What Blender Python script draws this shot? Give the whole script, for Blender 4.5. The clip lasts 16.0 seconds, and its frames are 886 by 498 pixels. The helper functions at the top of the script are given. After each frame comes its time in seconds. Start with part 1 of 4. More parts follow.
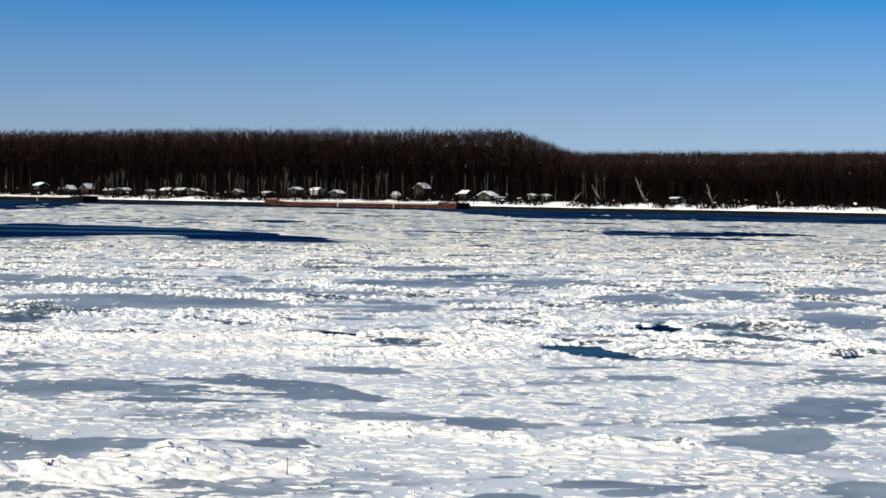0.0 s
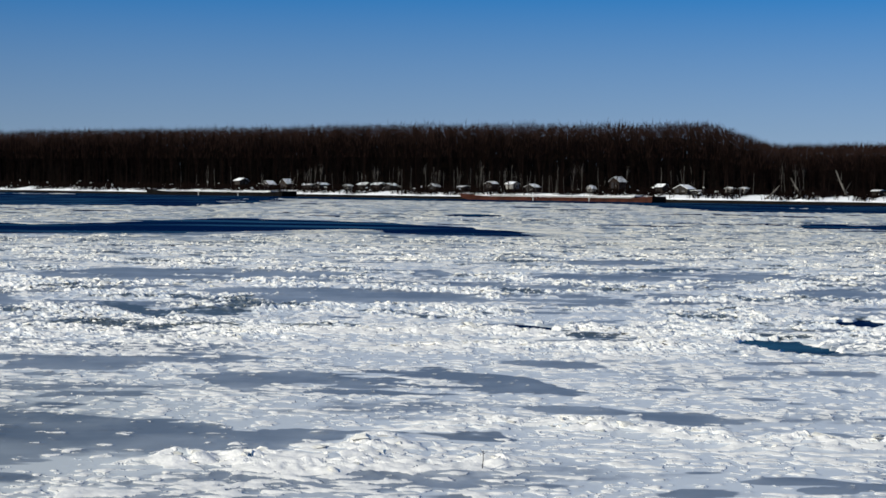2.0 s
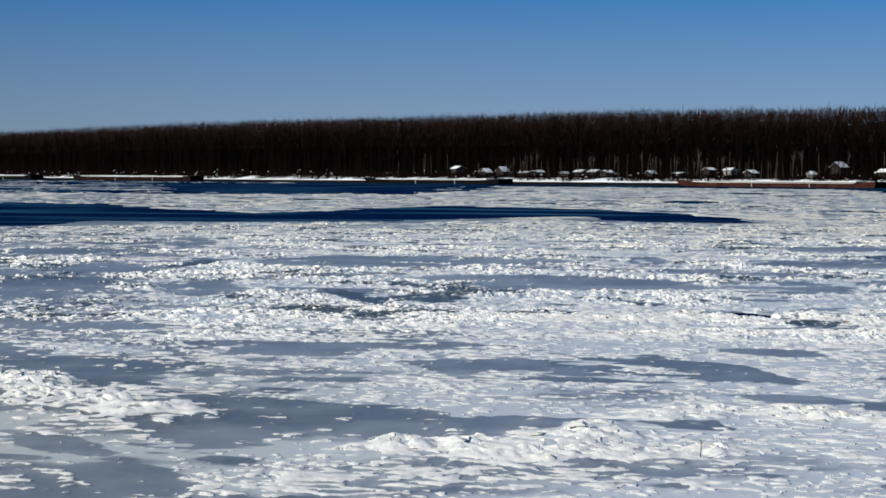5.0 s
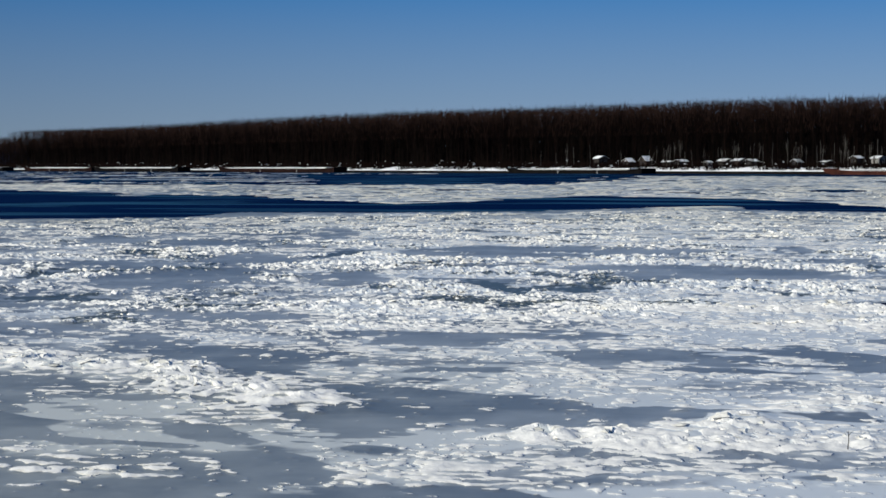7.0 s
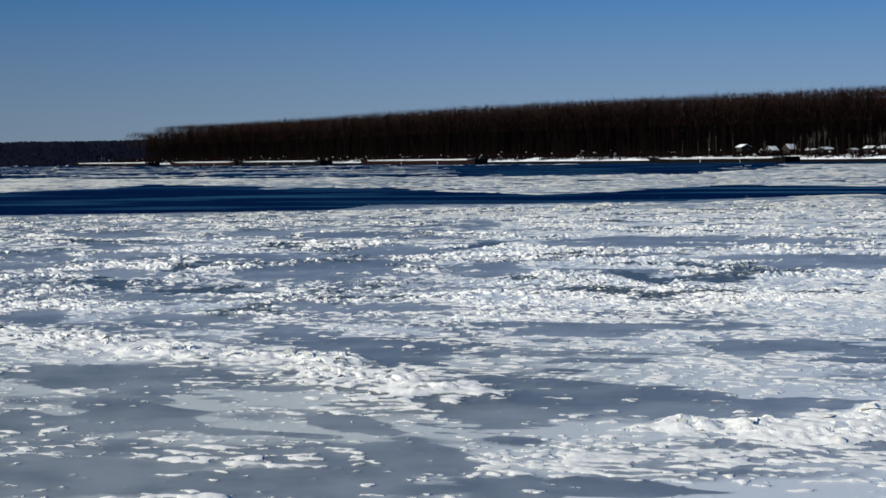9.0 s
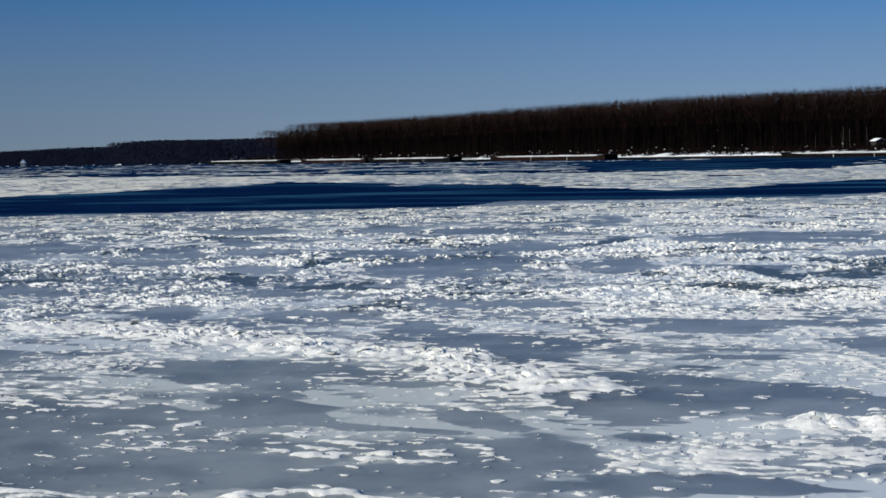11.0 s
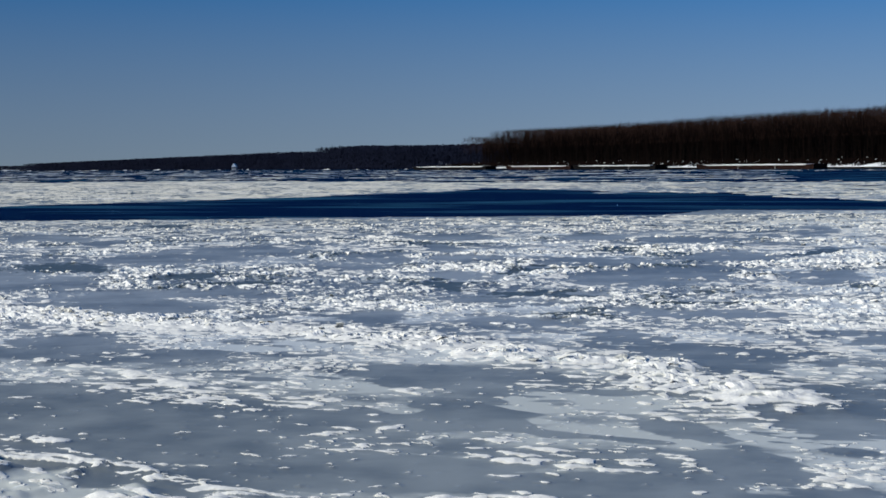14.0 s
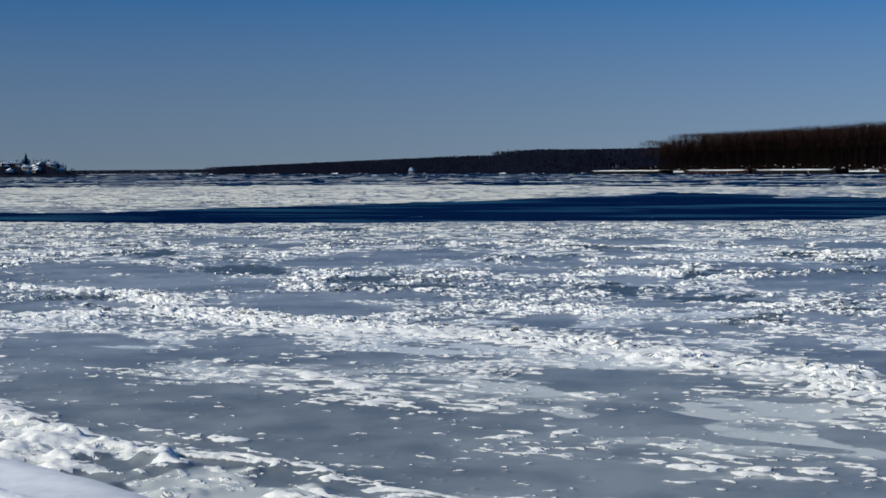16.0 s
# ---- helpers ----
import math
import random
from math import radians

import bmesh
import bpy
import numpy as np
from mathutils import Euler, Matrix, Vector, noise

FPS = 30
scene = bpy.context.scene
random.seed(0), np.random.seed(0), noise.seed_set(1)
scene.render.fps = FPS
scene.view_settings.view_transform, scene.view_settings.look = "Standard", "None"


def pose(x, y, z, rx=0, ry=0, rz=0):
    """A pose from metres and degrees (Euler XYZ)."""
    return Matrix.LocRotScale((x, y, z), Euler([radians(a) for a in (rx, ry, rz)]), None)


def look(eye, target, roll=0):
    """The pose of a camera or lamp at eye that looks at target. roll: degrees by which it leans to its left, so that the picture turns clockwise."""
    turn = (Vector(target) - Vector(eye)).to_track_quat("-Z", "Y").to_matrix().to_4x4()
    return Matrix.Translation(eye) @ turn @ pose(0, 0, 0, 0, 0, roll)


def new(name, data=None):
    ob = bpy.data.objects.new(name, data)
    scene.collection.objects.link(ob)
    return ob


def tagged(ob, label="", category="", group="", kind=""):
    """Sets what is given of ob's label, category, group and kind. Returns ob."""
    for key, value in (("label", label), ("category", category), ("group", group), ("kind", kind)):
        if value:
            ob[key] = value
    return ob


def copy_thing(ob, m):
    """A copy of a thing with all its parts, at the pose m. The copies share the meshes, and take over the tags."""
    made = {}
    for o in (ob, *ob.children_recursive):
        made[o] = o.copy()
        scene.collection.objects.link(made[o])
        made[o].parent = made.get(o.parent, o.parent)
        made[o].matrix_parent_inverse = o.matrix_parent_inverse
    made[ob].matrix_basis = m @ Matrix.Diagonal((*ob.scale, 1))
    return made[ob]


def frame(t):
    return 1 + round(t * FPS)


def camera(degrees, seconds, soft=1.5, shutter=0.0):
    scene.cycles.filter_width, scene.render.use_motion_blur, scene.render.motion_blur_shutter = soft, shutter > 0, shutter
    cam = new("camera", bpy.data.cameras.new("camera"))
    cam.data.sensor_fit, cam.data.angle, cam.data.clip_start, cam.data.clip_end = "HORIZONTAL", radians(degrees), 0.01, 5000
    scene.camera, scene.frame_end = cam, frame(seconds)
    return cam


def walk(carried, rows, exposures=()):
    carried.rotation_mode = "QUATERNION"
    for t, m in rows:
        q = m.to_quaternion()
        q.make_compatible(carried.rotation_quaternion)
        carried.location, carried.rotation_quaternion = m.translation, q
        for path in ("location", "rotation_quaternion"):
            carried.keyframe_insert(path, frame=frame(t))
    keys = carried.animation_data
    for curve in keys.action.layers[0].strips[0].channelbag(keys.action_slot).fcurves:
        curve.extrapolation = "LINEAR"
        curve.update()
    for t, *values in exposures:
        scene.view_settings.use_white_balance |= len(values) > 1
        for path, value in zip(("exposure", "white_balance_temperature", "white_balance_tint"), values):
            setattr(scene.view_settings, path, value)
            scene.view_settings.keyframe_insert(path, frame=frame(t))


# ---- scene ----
# ---- camera: a person on the near bank turns slowly upstream ----
EYE = 3.6
cam = camera(27.05, 16.0, soft=1.6)
walk(cam, [
    (0.0, pose(0, 0, EYE, 88.387, -0.859, -4.495)),
    (0.5, pose(0, 0, EYE, 88.338, -0.853, -3.053)),
    (1.0, pose(0, 0, EYE, 88.274, -0.815, -1.480)),
    (1.5, pose(0, 0, EYE, 88.191, -0.722, 0.077)),
    (2.0, pose(0, 0, EYE, 88.122, -0.631, 1.571)),
    (2.5, pose(0, 0, EYE, 88.043, -0.572, 2.878)),
    (3.0, pose(0, 0, EYE, 87.964, -0.537, 3.994)),
    (3.5, pose(0, 0, EYE, 87.887, -0.476, 5.015)),
    (4.0, pose(0, 0, EYE, 87.818, -0.393, 6.078)),
    (6.5, pose(0, 0, EYE, 87.449, 0.009, 11.606)),
    (7.0, pose(0, 0, EYE, 87.374, 0.110, 12.699)),
    (7.5, pose(0, 0, EYE, 87.296, 0.194, 13.802)),
    (8.0, pose(0, 0, EYE, 87.233, 0.317, 14.891)),
    (8.5, pose(0, 0, EYE, 87.175, 0.534, 15.968)),
    (9.0, pose(0, 0, EYE, 87.130, 0.731, 17.070)),
    (9.5, pose(0, 0, EYE, 87.104, 0.910, 18.154)),
    (10.0, pose(0, 0, EYE, 87.099, 0.987, 19.212)),
    (12.5, pose(0, 0, EYE, 87.141, 0.924, 23.798)),
    (13.0, pose(0, 0, EYE, 87.222, 0.772, 24.846)),
    (13.5, pose(0, 0, EYE, 87.307, 0.680, 26.058)),
    (14.0, pose(0, 0, EYE, 87.378, 0.545, 27.451)),
    (14.5, pose(0, 0, EYE, 87.441, 0.412, 28.837)),
    (15.0, pose(0, 0, EYE, 87.485, 0.424, 30.217)),
    (15.5, pose(0, 0, EYE, 87.514, 0.443, 31.565)),
    (16.0, pose(0, 0, EYE, 87.546, 0.493, 32.919)),
], exposures=[(0.0, 0.29, 7250, 5), (0.9, 0.22, 7250, 5), (1.4, -0.10, 6640, 4), (4.0, -0.12, 6640, 4), (9.0, -0.15, 6530, 4), (12.5, -0.16, 6430, 4), (16.0, -0.14, 6340, 4)])

# ---- sky and sun ----
SUN_AZ, SUN_EL = -123.0, 30.0          # degrees; azimuth from +y towards +x
world = bpy.data.worlds.new("winter_sky")
scene.world = world
world.use_nodes = True
wn, wl = world.node_tree.nodes, world.node_tree.links
sky = wn.new("ShaderNodeTexSky")
sky.sky_type = "NISHITA"
sky.sun_disc = False
sky.sun_elevation = radians(SUN_EL)
sky.sun_rotation = radians(SUN_AZ)
sky.altitude = 100.0
sky.air_density, sky.dust_density, sky.ozone_density = 0.9, 0.6, 3.0
wn["Background"].inputs[1].default_value = 0.123
# the clear winter air: the blue of the upper sky reaches low down
geo, mapping = wn.new("ShaderNodeTexCoord"), wn.new("ShaderNodeMapping")
mapping.vector_type = "POINT"
mapping.inputs["Location"].default_value, mapping.inputs["Scale"].default_value = (0, 0, 0.15), (1, 1, 1.4)
tint = wn.new("ShaderNodeHueSaturation")
tint.inputs["Hue"].default_value = 0.505
up, haze = wn.new("ShaderNodeSeparateXYZ"), wn.new("ShaderNodeMapRange")
haze.inputs["From Min"].default_value, haze.inputs["From Max"].default_value = 0.0, 0.13
haze.inputs["To Min"].default_value, haze.inputs["To Max"].default_value = 0.74, 1.55
wl.new(geo.outputs["Generated"], up.inputs[0])
wl.new(up.outputs["Z"], haze.inputs["Value"])
wl.new(haze.outputs[0], tint.inputs["Saturation"])
# the air grows dull with smoke towards the town upstream
smoke = wn.new("ShaderNodeMapRange")
smoke.interpolation_type = "SMOOTHSTEP"
smoke.inputs["From Min"].default_value, smoke.inputs["From Max"].default_value = -0.15, -0.85
smoke.inputs["To Min"].default_value, smoke.inputs["To Max"].default_value = 0.90, 0.505
wl.new(up.outputs["X"], smoke.inputs["Value"])
# a dull layer lies low over the river, under clearer air
layer, both = wn.new("ShaderNodeMapRange"), wn.new("ShaderNodeMath")
layer.inputs["From Min"].default_value, layer.inputs["From Max"].default_value = 0.0, 0.11
layer.inputs["To Min"].default_value, layer.inputs["To Max"].default_value = 0.84, 1.24
both.operation = "MULTIPLY"
wl.new(up.outputs["Z"], layer.inputs["Value"])
wl.new(layer.outputs[0], both.inputs[0])
wl.new(smoke.outputs[0], both.inputs[1])
wl.new(both.outputs[0], tint.inputs["Value"])
wl.new(geo.outputs["Generated"], mapping.inputs["Vector"])
wl.new(mapping.outputs[0], sky.inputs["Vector"])
wl.new(sky.outputs[0], tint.inputs["Color"])
wl.new(tint.outputs[0], wn["Background"].inputs[0])

sun_data = bpy.data.lights.new("sun", "SUN")
sun_data.energy, sun_data.angle, sun_data.color = 5.6, radians(0.53), (1.0, 0.935, 0.83)
sun = new("sun", sun_data)
az, el = radians(SUN_AZ), radians(SUN_EL)
sun_dir = Vector((math.sin(az) * math.cos(el), math.cos(az) * math.cos(el), math.sin(el)))
sun.matrix_world = look(sun_dir * 50, (0, 0, 0))


# ---- materials ----
def material(name, dark, light, scale=3.0, rough=0.8, bump=0.0, bump_scale=None, metal=0.0, random_tint=0.0, spec=0.5, span=(0.52, 0.92)):
    """Two tones mixed by coarse and fine noise, with relief."""
    m = bpy.data.materials.new(name)
    m.use_nodes = True
    n, l = m.node_tree.nodes, m.node_tree.links
    b = n["Principled BSDF"]
    b.inputs["Roughness"].default_value = rough
    b.inputs["Metallic"].default_value = metal
    b.inputs["Specular IOR Level"].default_value = spec
    tc = n.new("ShaderNodeTexCoord")
    big, fine = n.new("ShaderNodeTexNoise"), n.new("ShaderNodeTexNoise")
    big.inputs["Scale"].default_value, big.inputs["Detail"].default_value = scale, 5
    fine.inputs["Scale"].default_value, fine.inputs["Detail"].default_value = scale * 9, 4
    add = n.new("ShaderNodeMath")
    add.operation = "MULTIPLY_ADD"
    add.inputs[1].default_value = 0.45
    ramp = n.new("ShaderNodeValToRGB")
    ramp.color_ramp.elements[0].position, ramp.color_ramp.elements[1].position = span
    ramp.color_ramp.elements[0].color, ramp.color_ramp.elements[1].color = (*dark, 1), (*light, 1)
    l.new(tc.outputs["Object"], big.inputs["Vector"])
    l.new(tc.outputs["Object"], fine.inputs["Vector"])
    l.new(fine.outputs[0], add.inputs[0])
    l.new(big.outputs[0], add.inputs[2])
    last = add.outputs[0]
    if random_tint:
        info = n.new("ShaderNodeNewGeometry")
        more = n.new("ShaderNodeMath")
        more.operation = "MULTIPLY_ADD"
        more.inputs[1].default_value = random_tint
        l.new(info.outputs["Random Per Island"], more.inputs[0])
        l.new(last, more.inputs[2])
        last = more.outputs[0]
    l.new(last, ramp.inputs[0])
    l.new(ramp.outputs[0], b.inputs["Base Color"])
    if bump:
        bn, bp = n.new("ShaderNodeTexNoise"), n.new("ShaderNodeBump")
        bn.inputs["Scale"].default_value, bn.inputs["Detail"].default_value = bump_scale or scale * 4, 6
        bp.inputs["Strength"].default_value, bp.inputs["Distance"].default_value = bump, 0.05
        l.new(tc.outputs["Object"], bn.inputs["Vector"])
        l.new(bn.outputs[0], bp.inputs["Height"])
        l.new(bp.outputs[0], b.inputs["Normal"])
    return m


M_SNOW = material("snow", (0.70, 0.73, 0.78), (0.84, 0.85, 0.86), 0.8, 0.75, 0.5, 6, spec=0.2)
M_RUBBLE = material("rubble_ice", (0.36, 0.365, 0.345), (0.82, 0.80, 0.74), 1.1, 0.6, 0.6, 9, random_tint=0.30, spec=0.3, span=(0.60, 0.96))
M_SOIL = material("bank_soil", (0.003, 0.0027, 0.0024), (0.010, 0.008, 0.0065), 0.6, 0.95, 0.5, spec=0.05)
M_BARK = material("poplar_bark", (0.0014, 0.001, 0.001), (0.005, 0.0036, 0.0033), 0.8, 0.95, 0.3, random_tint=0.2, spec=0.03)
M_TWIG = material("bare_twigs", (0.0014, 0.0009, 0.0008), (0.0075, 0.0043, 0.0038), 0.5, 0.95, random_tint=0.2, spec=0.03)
# paler than bare_twigs: sun on the crown tops is put into the colour
M_CANOPY_LIT = material("sunlit_canopy_twigs", (0.005, 0.0028, 0.0025), (0.026, 0.0145, 0.0122), 0.3, 0.95, random_tint=0.3, spec=0.03)
M_BIRCH = material("pale_bark", (0.015, 0.0135, 0.012), (0.15, 0.138, 0.124), 0.4, 0.9)
# navy tint: the haze over the far shores is put into this colour
M_FAR_HAZE = material("far_hazed_twigs", (0.0032, 0.0043, 0.0110), (0.0095, 0.0122, 0.026), 0.05, 0.95, random_tint=0.15, spec=0.03)
# the ledge strip: blue-grey, darker than the snow beside it
M_LEDGE = material("grey_ledge", (0.48, 0.51, 0.57), (0.68, 0.70, 0.74), 0.7, 0.8, 0.2, spec=0.2)
M_RUST = material("rusty_hull", (0.020, 0.008, 0.006), (0.062, 0.022, 0.015), 0.35, 0.8, 0.2, spec=0.04)
M_HULL = material("black_hull", (0.002, 0.002, 0.002), (0.007, 0.006, 0.006), 0.4, 0.8, 0.2, spec=0.04)
M_BROWN_HULL = material("brown_hull", (0.005, 0.003, 0.003), (0.020, 0.009, 0.007), 0.35, 0.8, 0.2, spec=0.04)
M_DECK = material("deck_steel", (0.008, 0.006, 0.005), (0.026, 0.017, 0.014), 0.5, 0.7, 0.2)
M_PLANK = material("weathered_planks", (0.007, 0.0055, 0.005), (0.024, 0.018, 0.0145), 1.2, 0.9, 0.3)
M_PAINT = material("pale_wall_paint", (0.26, 0.25, 0.24), (0.48, 0.46, 0.44), 0.8, 0.85)
M_BROWN = material("brown_wall", (0.011, 0.0065, 0.005), (0.034, 0.019, 0.014), 0.9, 0.9)
M_DARK = material("dark_opening", (0.008, 0.008, 0.010), (0.02, 0.02, 0.024), 1, 0.3)


def ice_material():
    """River ice: blue-grey clear ice under broken snow; the mesh carries how much snow lies where."""
    m = bpy.data.materials.new("river_ice")
    m.use_nodes = True
    n, l = m.node_tree.nodes, m.node_tree.links
    b = n["Principled BSDF"]
    tc = n.new("ShaderNodeTexCoord")
    att = n.new("ShaderNodeAttribute")
    att.attribute_name = "cover"

    def tex(scale, detail, rough=0.55):
        t = n.new("ShaderNodeTexNoise")
        t.inputs["Scale"].default_value, t.inputs["Detail"].default_value, t.inputs["Roughness"].default_value = scale, detail, rough
        l.new(tc.outputs["Object"], t.inputs["Vector"])
        return t.outputs[0]

    def math2(op, a, c, d=None):
        q = n.new("ShaderNodeMath")
        q.operation = op
        for i, v in enumerate((a, c, d)):
            if v is None:
                continue
            if isinstance(v, (int, float)):
                q.inputs[i].default_value = v
            else:
                l.new(v, q.inputs[i])
        return q.outputs[0]

    def step(v, lo, hi):
        q = n.new("ShaderNodeMapRange")
        q.interpolation_type = "SMOOTHSTEP"
        l.new(v, q.inputs[0])
        q.inputs[1].default_value, q.inputs[2].default_value = lo, hi
        return q.outputs[0]

    mid, fine, broad, drift = tex(1.3, 5), tex(4.5, 4), tex(0.16, 4), tex(0.55, 4)
    swept = n.new("ShaderNodeAttribute")
    swept.attribute_name = "bare"
    clear = step(math2("MULTIPLY_ADD", math2("SUBTRACT", drift, 0.5), 0.9, math2("MULTIPLY_ADD", math2("SUBTRACT", mid, 0.5), 0.8, swept.outputs["Fac"])), 0.46, 0.54)
    v = math2("MULTIPLY_ADD", clear, -0.12, att.outputs["Fac"])
    v = math2("MULTIPLY_ADD", math2("SUBTRACT", mid, 0.5), 0.6, v)
    v = math2("MULTIPLY_ADD", math2("SUBTRACT", fine, 0.5), 0.9, v)
    snow = step(v, 0.44, 0.56)
    ice = n.new("ShaderNodeValToRGB")
    ice.color_ramp.elements[0].position, ice.color_ramp.elements[1].position = 0.38, 0.64
    ice.color_ramp.elements[0].color, ice.color_ramp.elements[1].color = (0.142, 0.168, 0.205, 1), (0.272, 0.306, 0.352, 1)
    l.new(math2("MULTIPLY_ADD", math2("SUBTRACT", mid, 0.5), 0.35, math2("MULTIPLY_ADD", math2("SUBTRACT", drift, 0.5), 0.5, broad)), ice.inputs[0])
    white = n.new("ShaderNodeValToRGB")
    white.color_ramp.elements[0].position, white.color_ramp.elements[1].position = 0.3, 0.7
    white.color_ramp.elements[0].color, white.color_ramp.elements[1].color = (0.62, 0.63, 0.63, 1), (0.88, 0.865, 0.835, 1)
    l.new(fine, white.inputs[0])
    mix = n.new("ShaderNodeMix")
    mix.data_type = "RGBA"
    l.new(snow, mix.inputs[0])
    film, wet_shade = n.new("ShaderNodeAttribute"), n.new("ShaderNodeAttribute")
    film.attribute_name, wet_shade.attribute_name = "film", "wet_shade"
    dusted, soaked_shade = n.new("ShaderNodeMix"), n.new("ShaderNodeMix")
    dusted.data_type = soaked_shade.data_type = "RGBA"
    dust = math2("MULTIPLY_ADD", math2("SUBTRACT", fine, 0.5), 0.35, math2("MULTIPLY_ADD", math2("SUBTRACT", mid, 0.5), 0.9, film.outputs["Fac"]))
    l.new(step(math2("MULTIPLY_ADD", clear, -0.3, dust), 0.15, 0.75), dusted.inputs[0])
    dusted.clamp_factor = True
    l.new(ice.outputs[0], dusted.inputs[6])
    dusted.inputs[7].default_value = (0.57, 0.61, 0.65, 1)
    # darkens soaked ice, and paints shade into the gaps between rubble lumps
    l.new(step(math2("MULTIPLY_ADD", math2("SUBTRACT", fine, 0.5), 1.0, wet_shade.outputs["Fac"]), 0.35, 0.65), soaked_shade.inputs[0])
    l.new(dusted.outputs[2], soaked_shade.inputs[6])
    soaked_shade.inputs[7].default_value = (0.066, 0.082, 0.088, 1)
    l.new(soaked_shade.outputs[2], mix.inputs[6])
    l.new(white.outputs[0], mix.inputs[7])
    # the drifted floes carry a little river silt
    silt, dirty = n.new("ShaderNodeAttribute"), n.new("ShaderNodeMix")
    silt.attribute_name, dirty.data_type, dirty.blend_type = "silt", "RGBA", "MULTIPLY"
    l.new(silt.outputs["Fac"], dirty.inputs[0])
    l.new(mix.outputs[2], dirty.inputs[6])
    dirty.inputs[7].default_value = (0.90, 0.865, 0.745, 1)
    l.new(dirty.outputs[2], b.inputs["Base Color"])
    l.new(math2("MULTIPLY_ADD", snow, 0.35, 0.40), b.inputs["Roughness"])
    b.inputs["Specular IOR Level"].default_value = 0.3
    bp = n.new("ShaderNodeBump")
    bp.inputs["Strength"].default_value, bp.inputs["Distance"].default_value = 0.6, 0.05
    l.new(math2("MULTIPLY_ADD", snow, 0.5, math2("MULTIPLY", fine, snow)), bp.inputs["Height"])
    l.new(bp.outputs[0], b.inputs["Normal"])
    return m


def water_material():
    """Choppy dark river water, with skins of thin new ice here and there."""
    m = bpy.data.materials.new("river_water")
    m.use_nodes = True
    n, l = m.node_tree.nodes, m.node_tree.links
    n.remove(n["Principled BSDF"])
    tc, stretch = n.new("ShaderNodeTexCoord"), n.new("ShaderNodeMapping")
    stretch.inputs["Rotation"].default_value, stretch.inputs["Scale"].default_value = (0, 0, radians(-25)), (0.035, 0.08, 1)
    l.new(tc.outputs["Object"], stretch.inputs["Vector"])
    skin, ramp = n.new("ShaderNodeTexNoise"), n.new("ShaderNodeValToRGB")
    skin.inputs["Scale"].default_value, skin.inputs["Detail"].default_value = 1.0, 5
    l.new(stretch.outputs[0], skin.inputs["Vector"])
    ramp.color_ramp.elements[0].position, ramp.color_ramp.elements[1].position = 0.50, 0.66
    ramp.color_ramp.elements[0].color, ramp.color_ramp.elements[1].color = (0.0005, 0.004, 0.018, 1), (0.018, 0.070, 0.115, 1)
    l.new(skin.outputs[0], ramp.inputs[0])
    deep, gloss, mix = n.new("ShaderNodeBsdfDiffuse"), n.new("ShaderNodeBsdfGlossy"), n.new("ShaderNodeMixShader")
    gloss.inputs["Color"].default_value = (0.13, 0.38, 0.80, 1)
    gloss.inputs["Roughness"].default_value = 0.18
    mix.inputs[0].default_value = 0.12
    l.new(ramp.outputs[0], deep.inputs["Color"])
    last = None
    for scale, strength, dist in ((0.35, 1.0, 2.0), (1.6, 1.0, 0.6)):
        t, bp = n.new("ShaderNodeTexNoise"), n.new("ShaderNodeBump")
        t.inputs["Scale"].default_value, t.inputs["Detail"].default_value = scale, 4
        bp.inputs["Strength"].default_value, bp.inputs["Distance"].default_value = strength, dist
        l.new(tc.outputs["Object"], t.inputs["Vector"])
        l.new(t.outputs[0], bp.inputs["Height"])
        if last:
            l.new(last, bp.inputs["Normal"])
        last = bp.outputs[0]
    l.new(last, gloss.inputs["Normal"])
    l.new(deep.outputs[0], mix.inputs[1])
    l.new(gloss.outputs[0], mix.inputs[2])
    l.new(mix.outputs[0], n["Material Output"].inputs["Surface"])
    return m


M_ICE, M_WATER = ice_material(), water_material()


# ---- mesh helpers ----
def mesh_ob(name, verts, faces, mat, parent=None, label=""):
    me = bpy.data.meshes.new(name)
    me.from_pydata([tuple(v) for v in verts], [], [tuple(f) for f in faces])
    me.materials.append(mat)
    me.update()
    ob = new(name, me)
    if parent:
        ob.parent = parent
    if label:
        ob["label"] = label
    return ob


def mesh_np(name, verts, quads, mat, smooth=False):
    """A mesh from numpy arrays of points and of equal-sided faces."""
    me = bpy.data.meshes.new(name)
    k = quads.shape[1]
    me.vertices.add(len(verts))
    me.vertices.foreach_set("co", np.ascontiguousarray(verts, dtype=np.float32).ravel())
    me.loops.add(quads.size)
    me.loops.foreach_set("vertex_index", np.ascontiguousarray(quads, dtype=np.int32).ravel())
    me.polygons.add(len(quads))
    me.polygons.foreach_set("loop_start", np.arange(0, quads.size, k, dtype=np.int32))
    me.polygons.foreach_set("use_smooth", np.full(len(quads), smooth, dtype=bool))
    me.materials.append(mat)
    me.update(calc_edges=True)
    return me


def part(name, bm, mat, parent, label=""):
    me = bpy.data.meshes.new(name)
    bm.normal_update()
    bm.to_mesh(me)
    bm.free()
    me.materials.append(mat)
    ob = new(name, me)
    ob.parent = parent
    if label:
        ob["label"] = label
    return ob


def box(bm, x0, x1, y0, y1, z0, z1, bevel=0.0):
    r = bmesh.ops.create_cube(bm, size=1, matrix=Matrix.Translation(((x0 + x1) / 2, (y0 + y1) / 2, (z0 + z1) / 2))
                              @ Matrix.Diagonal((x1 - x0, y1 - y0, z1 - z0, 1)))
    if bevel:
        edges = list({e for v in r["verts"] for e in v.link_edges})
        bmesh.ops.bevel(bm, geom=edges, offset=bevel, segments=1, affect="EDGES")
    return bm


def boxed(*dims, bevel=0.0):
    return box(bmesh.new(), *dims, bevel=bevel)


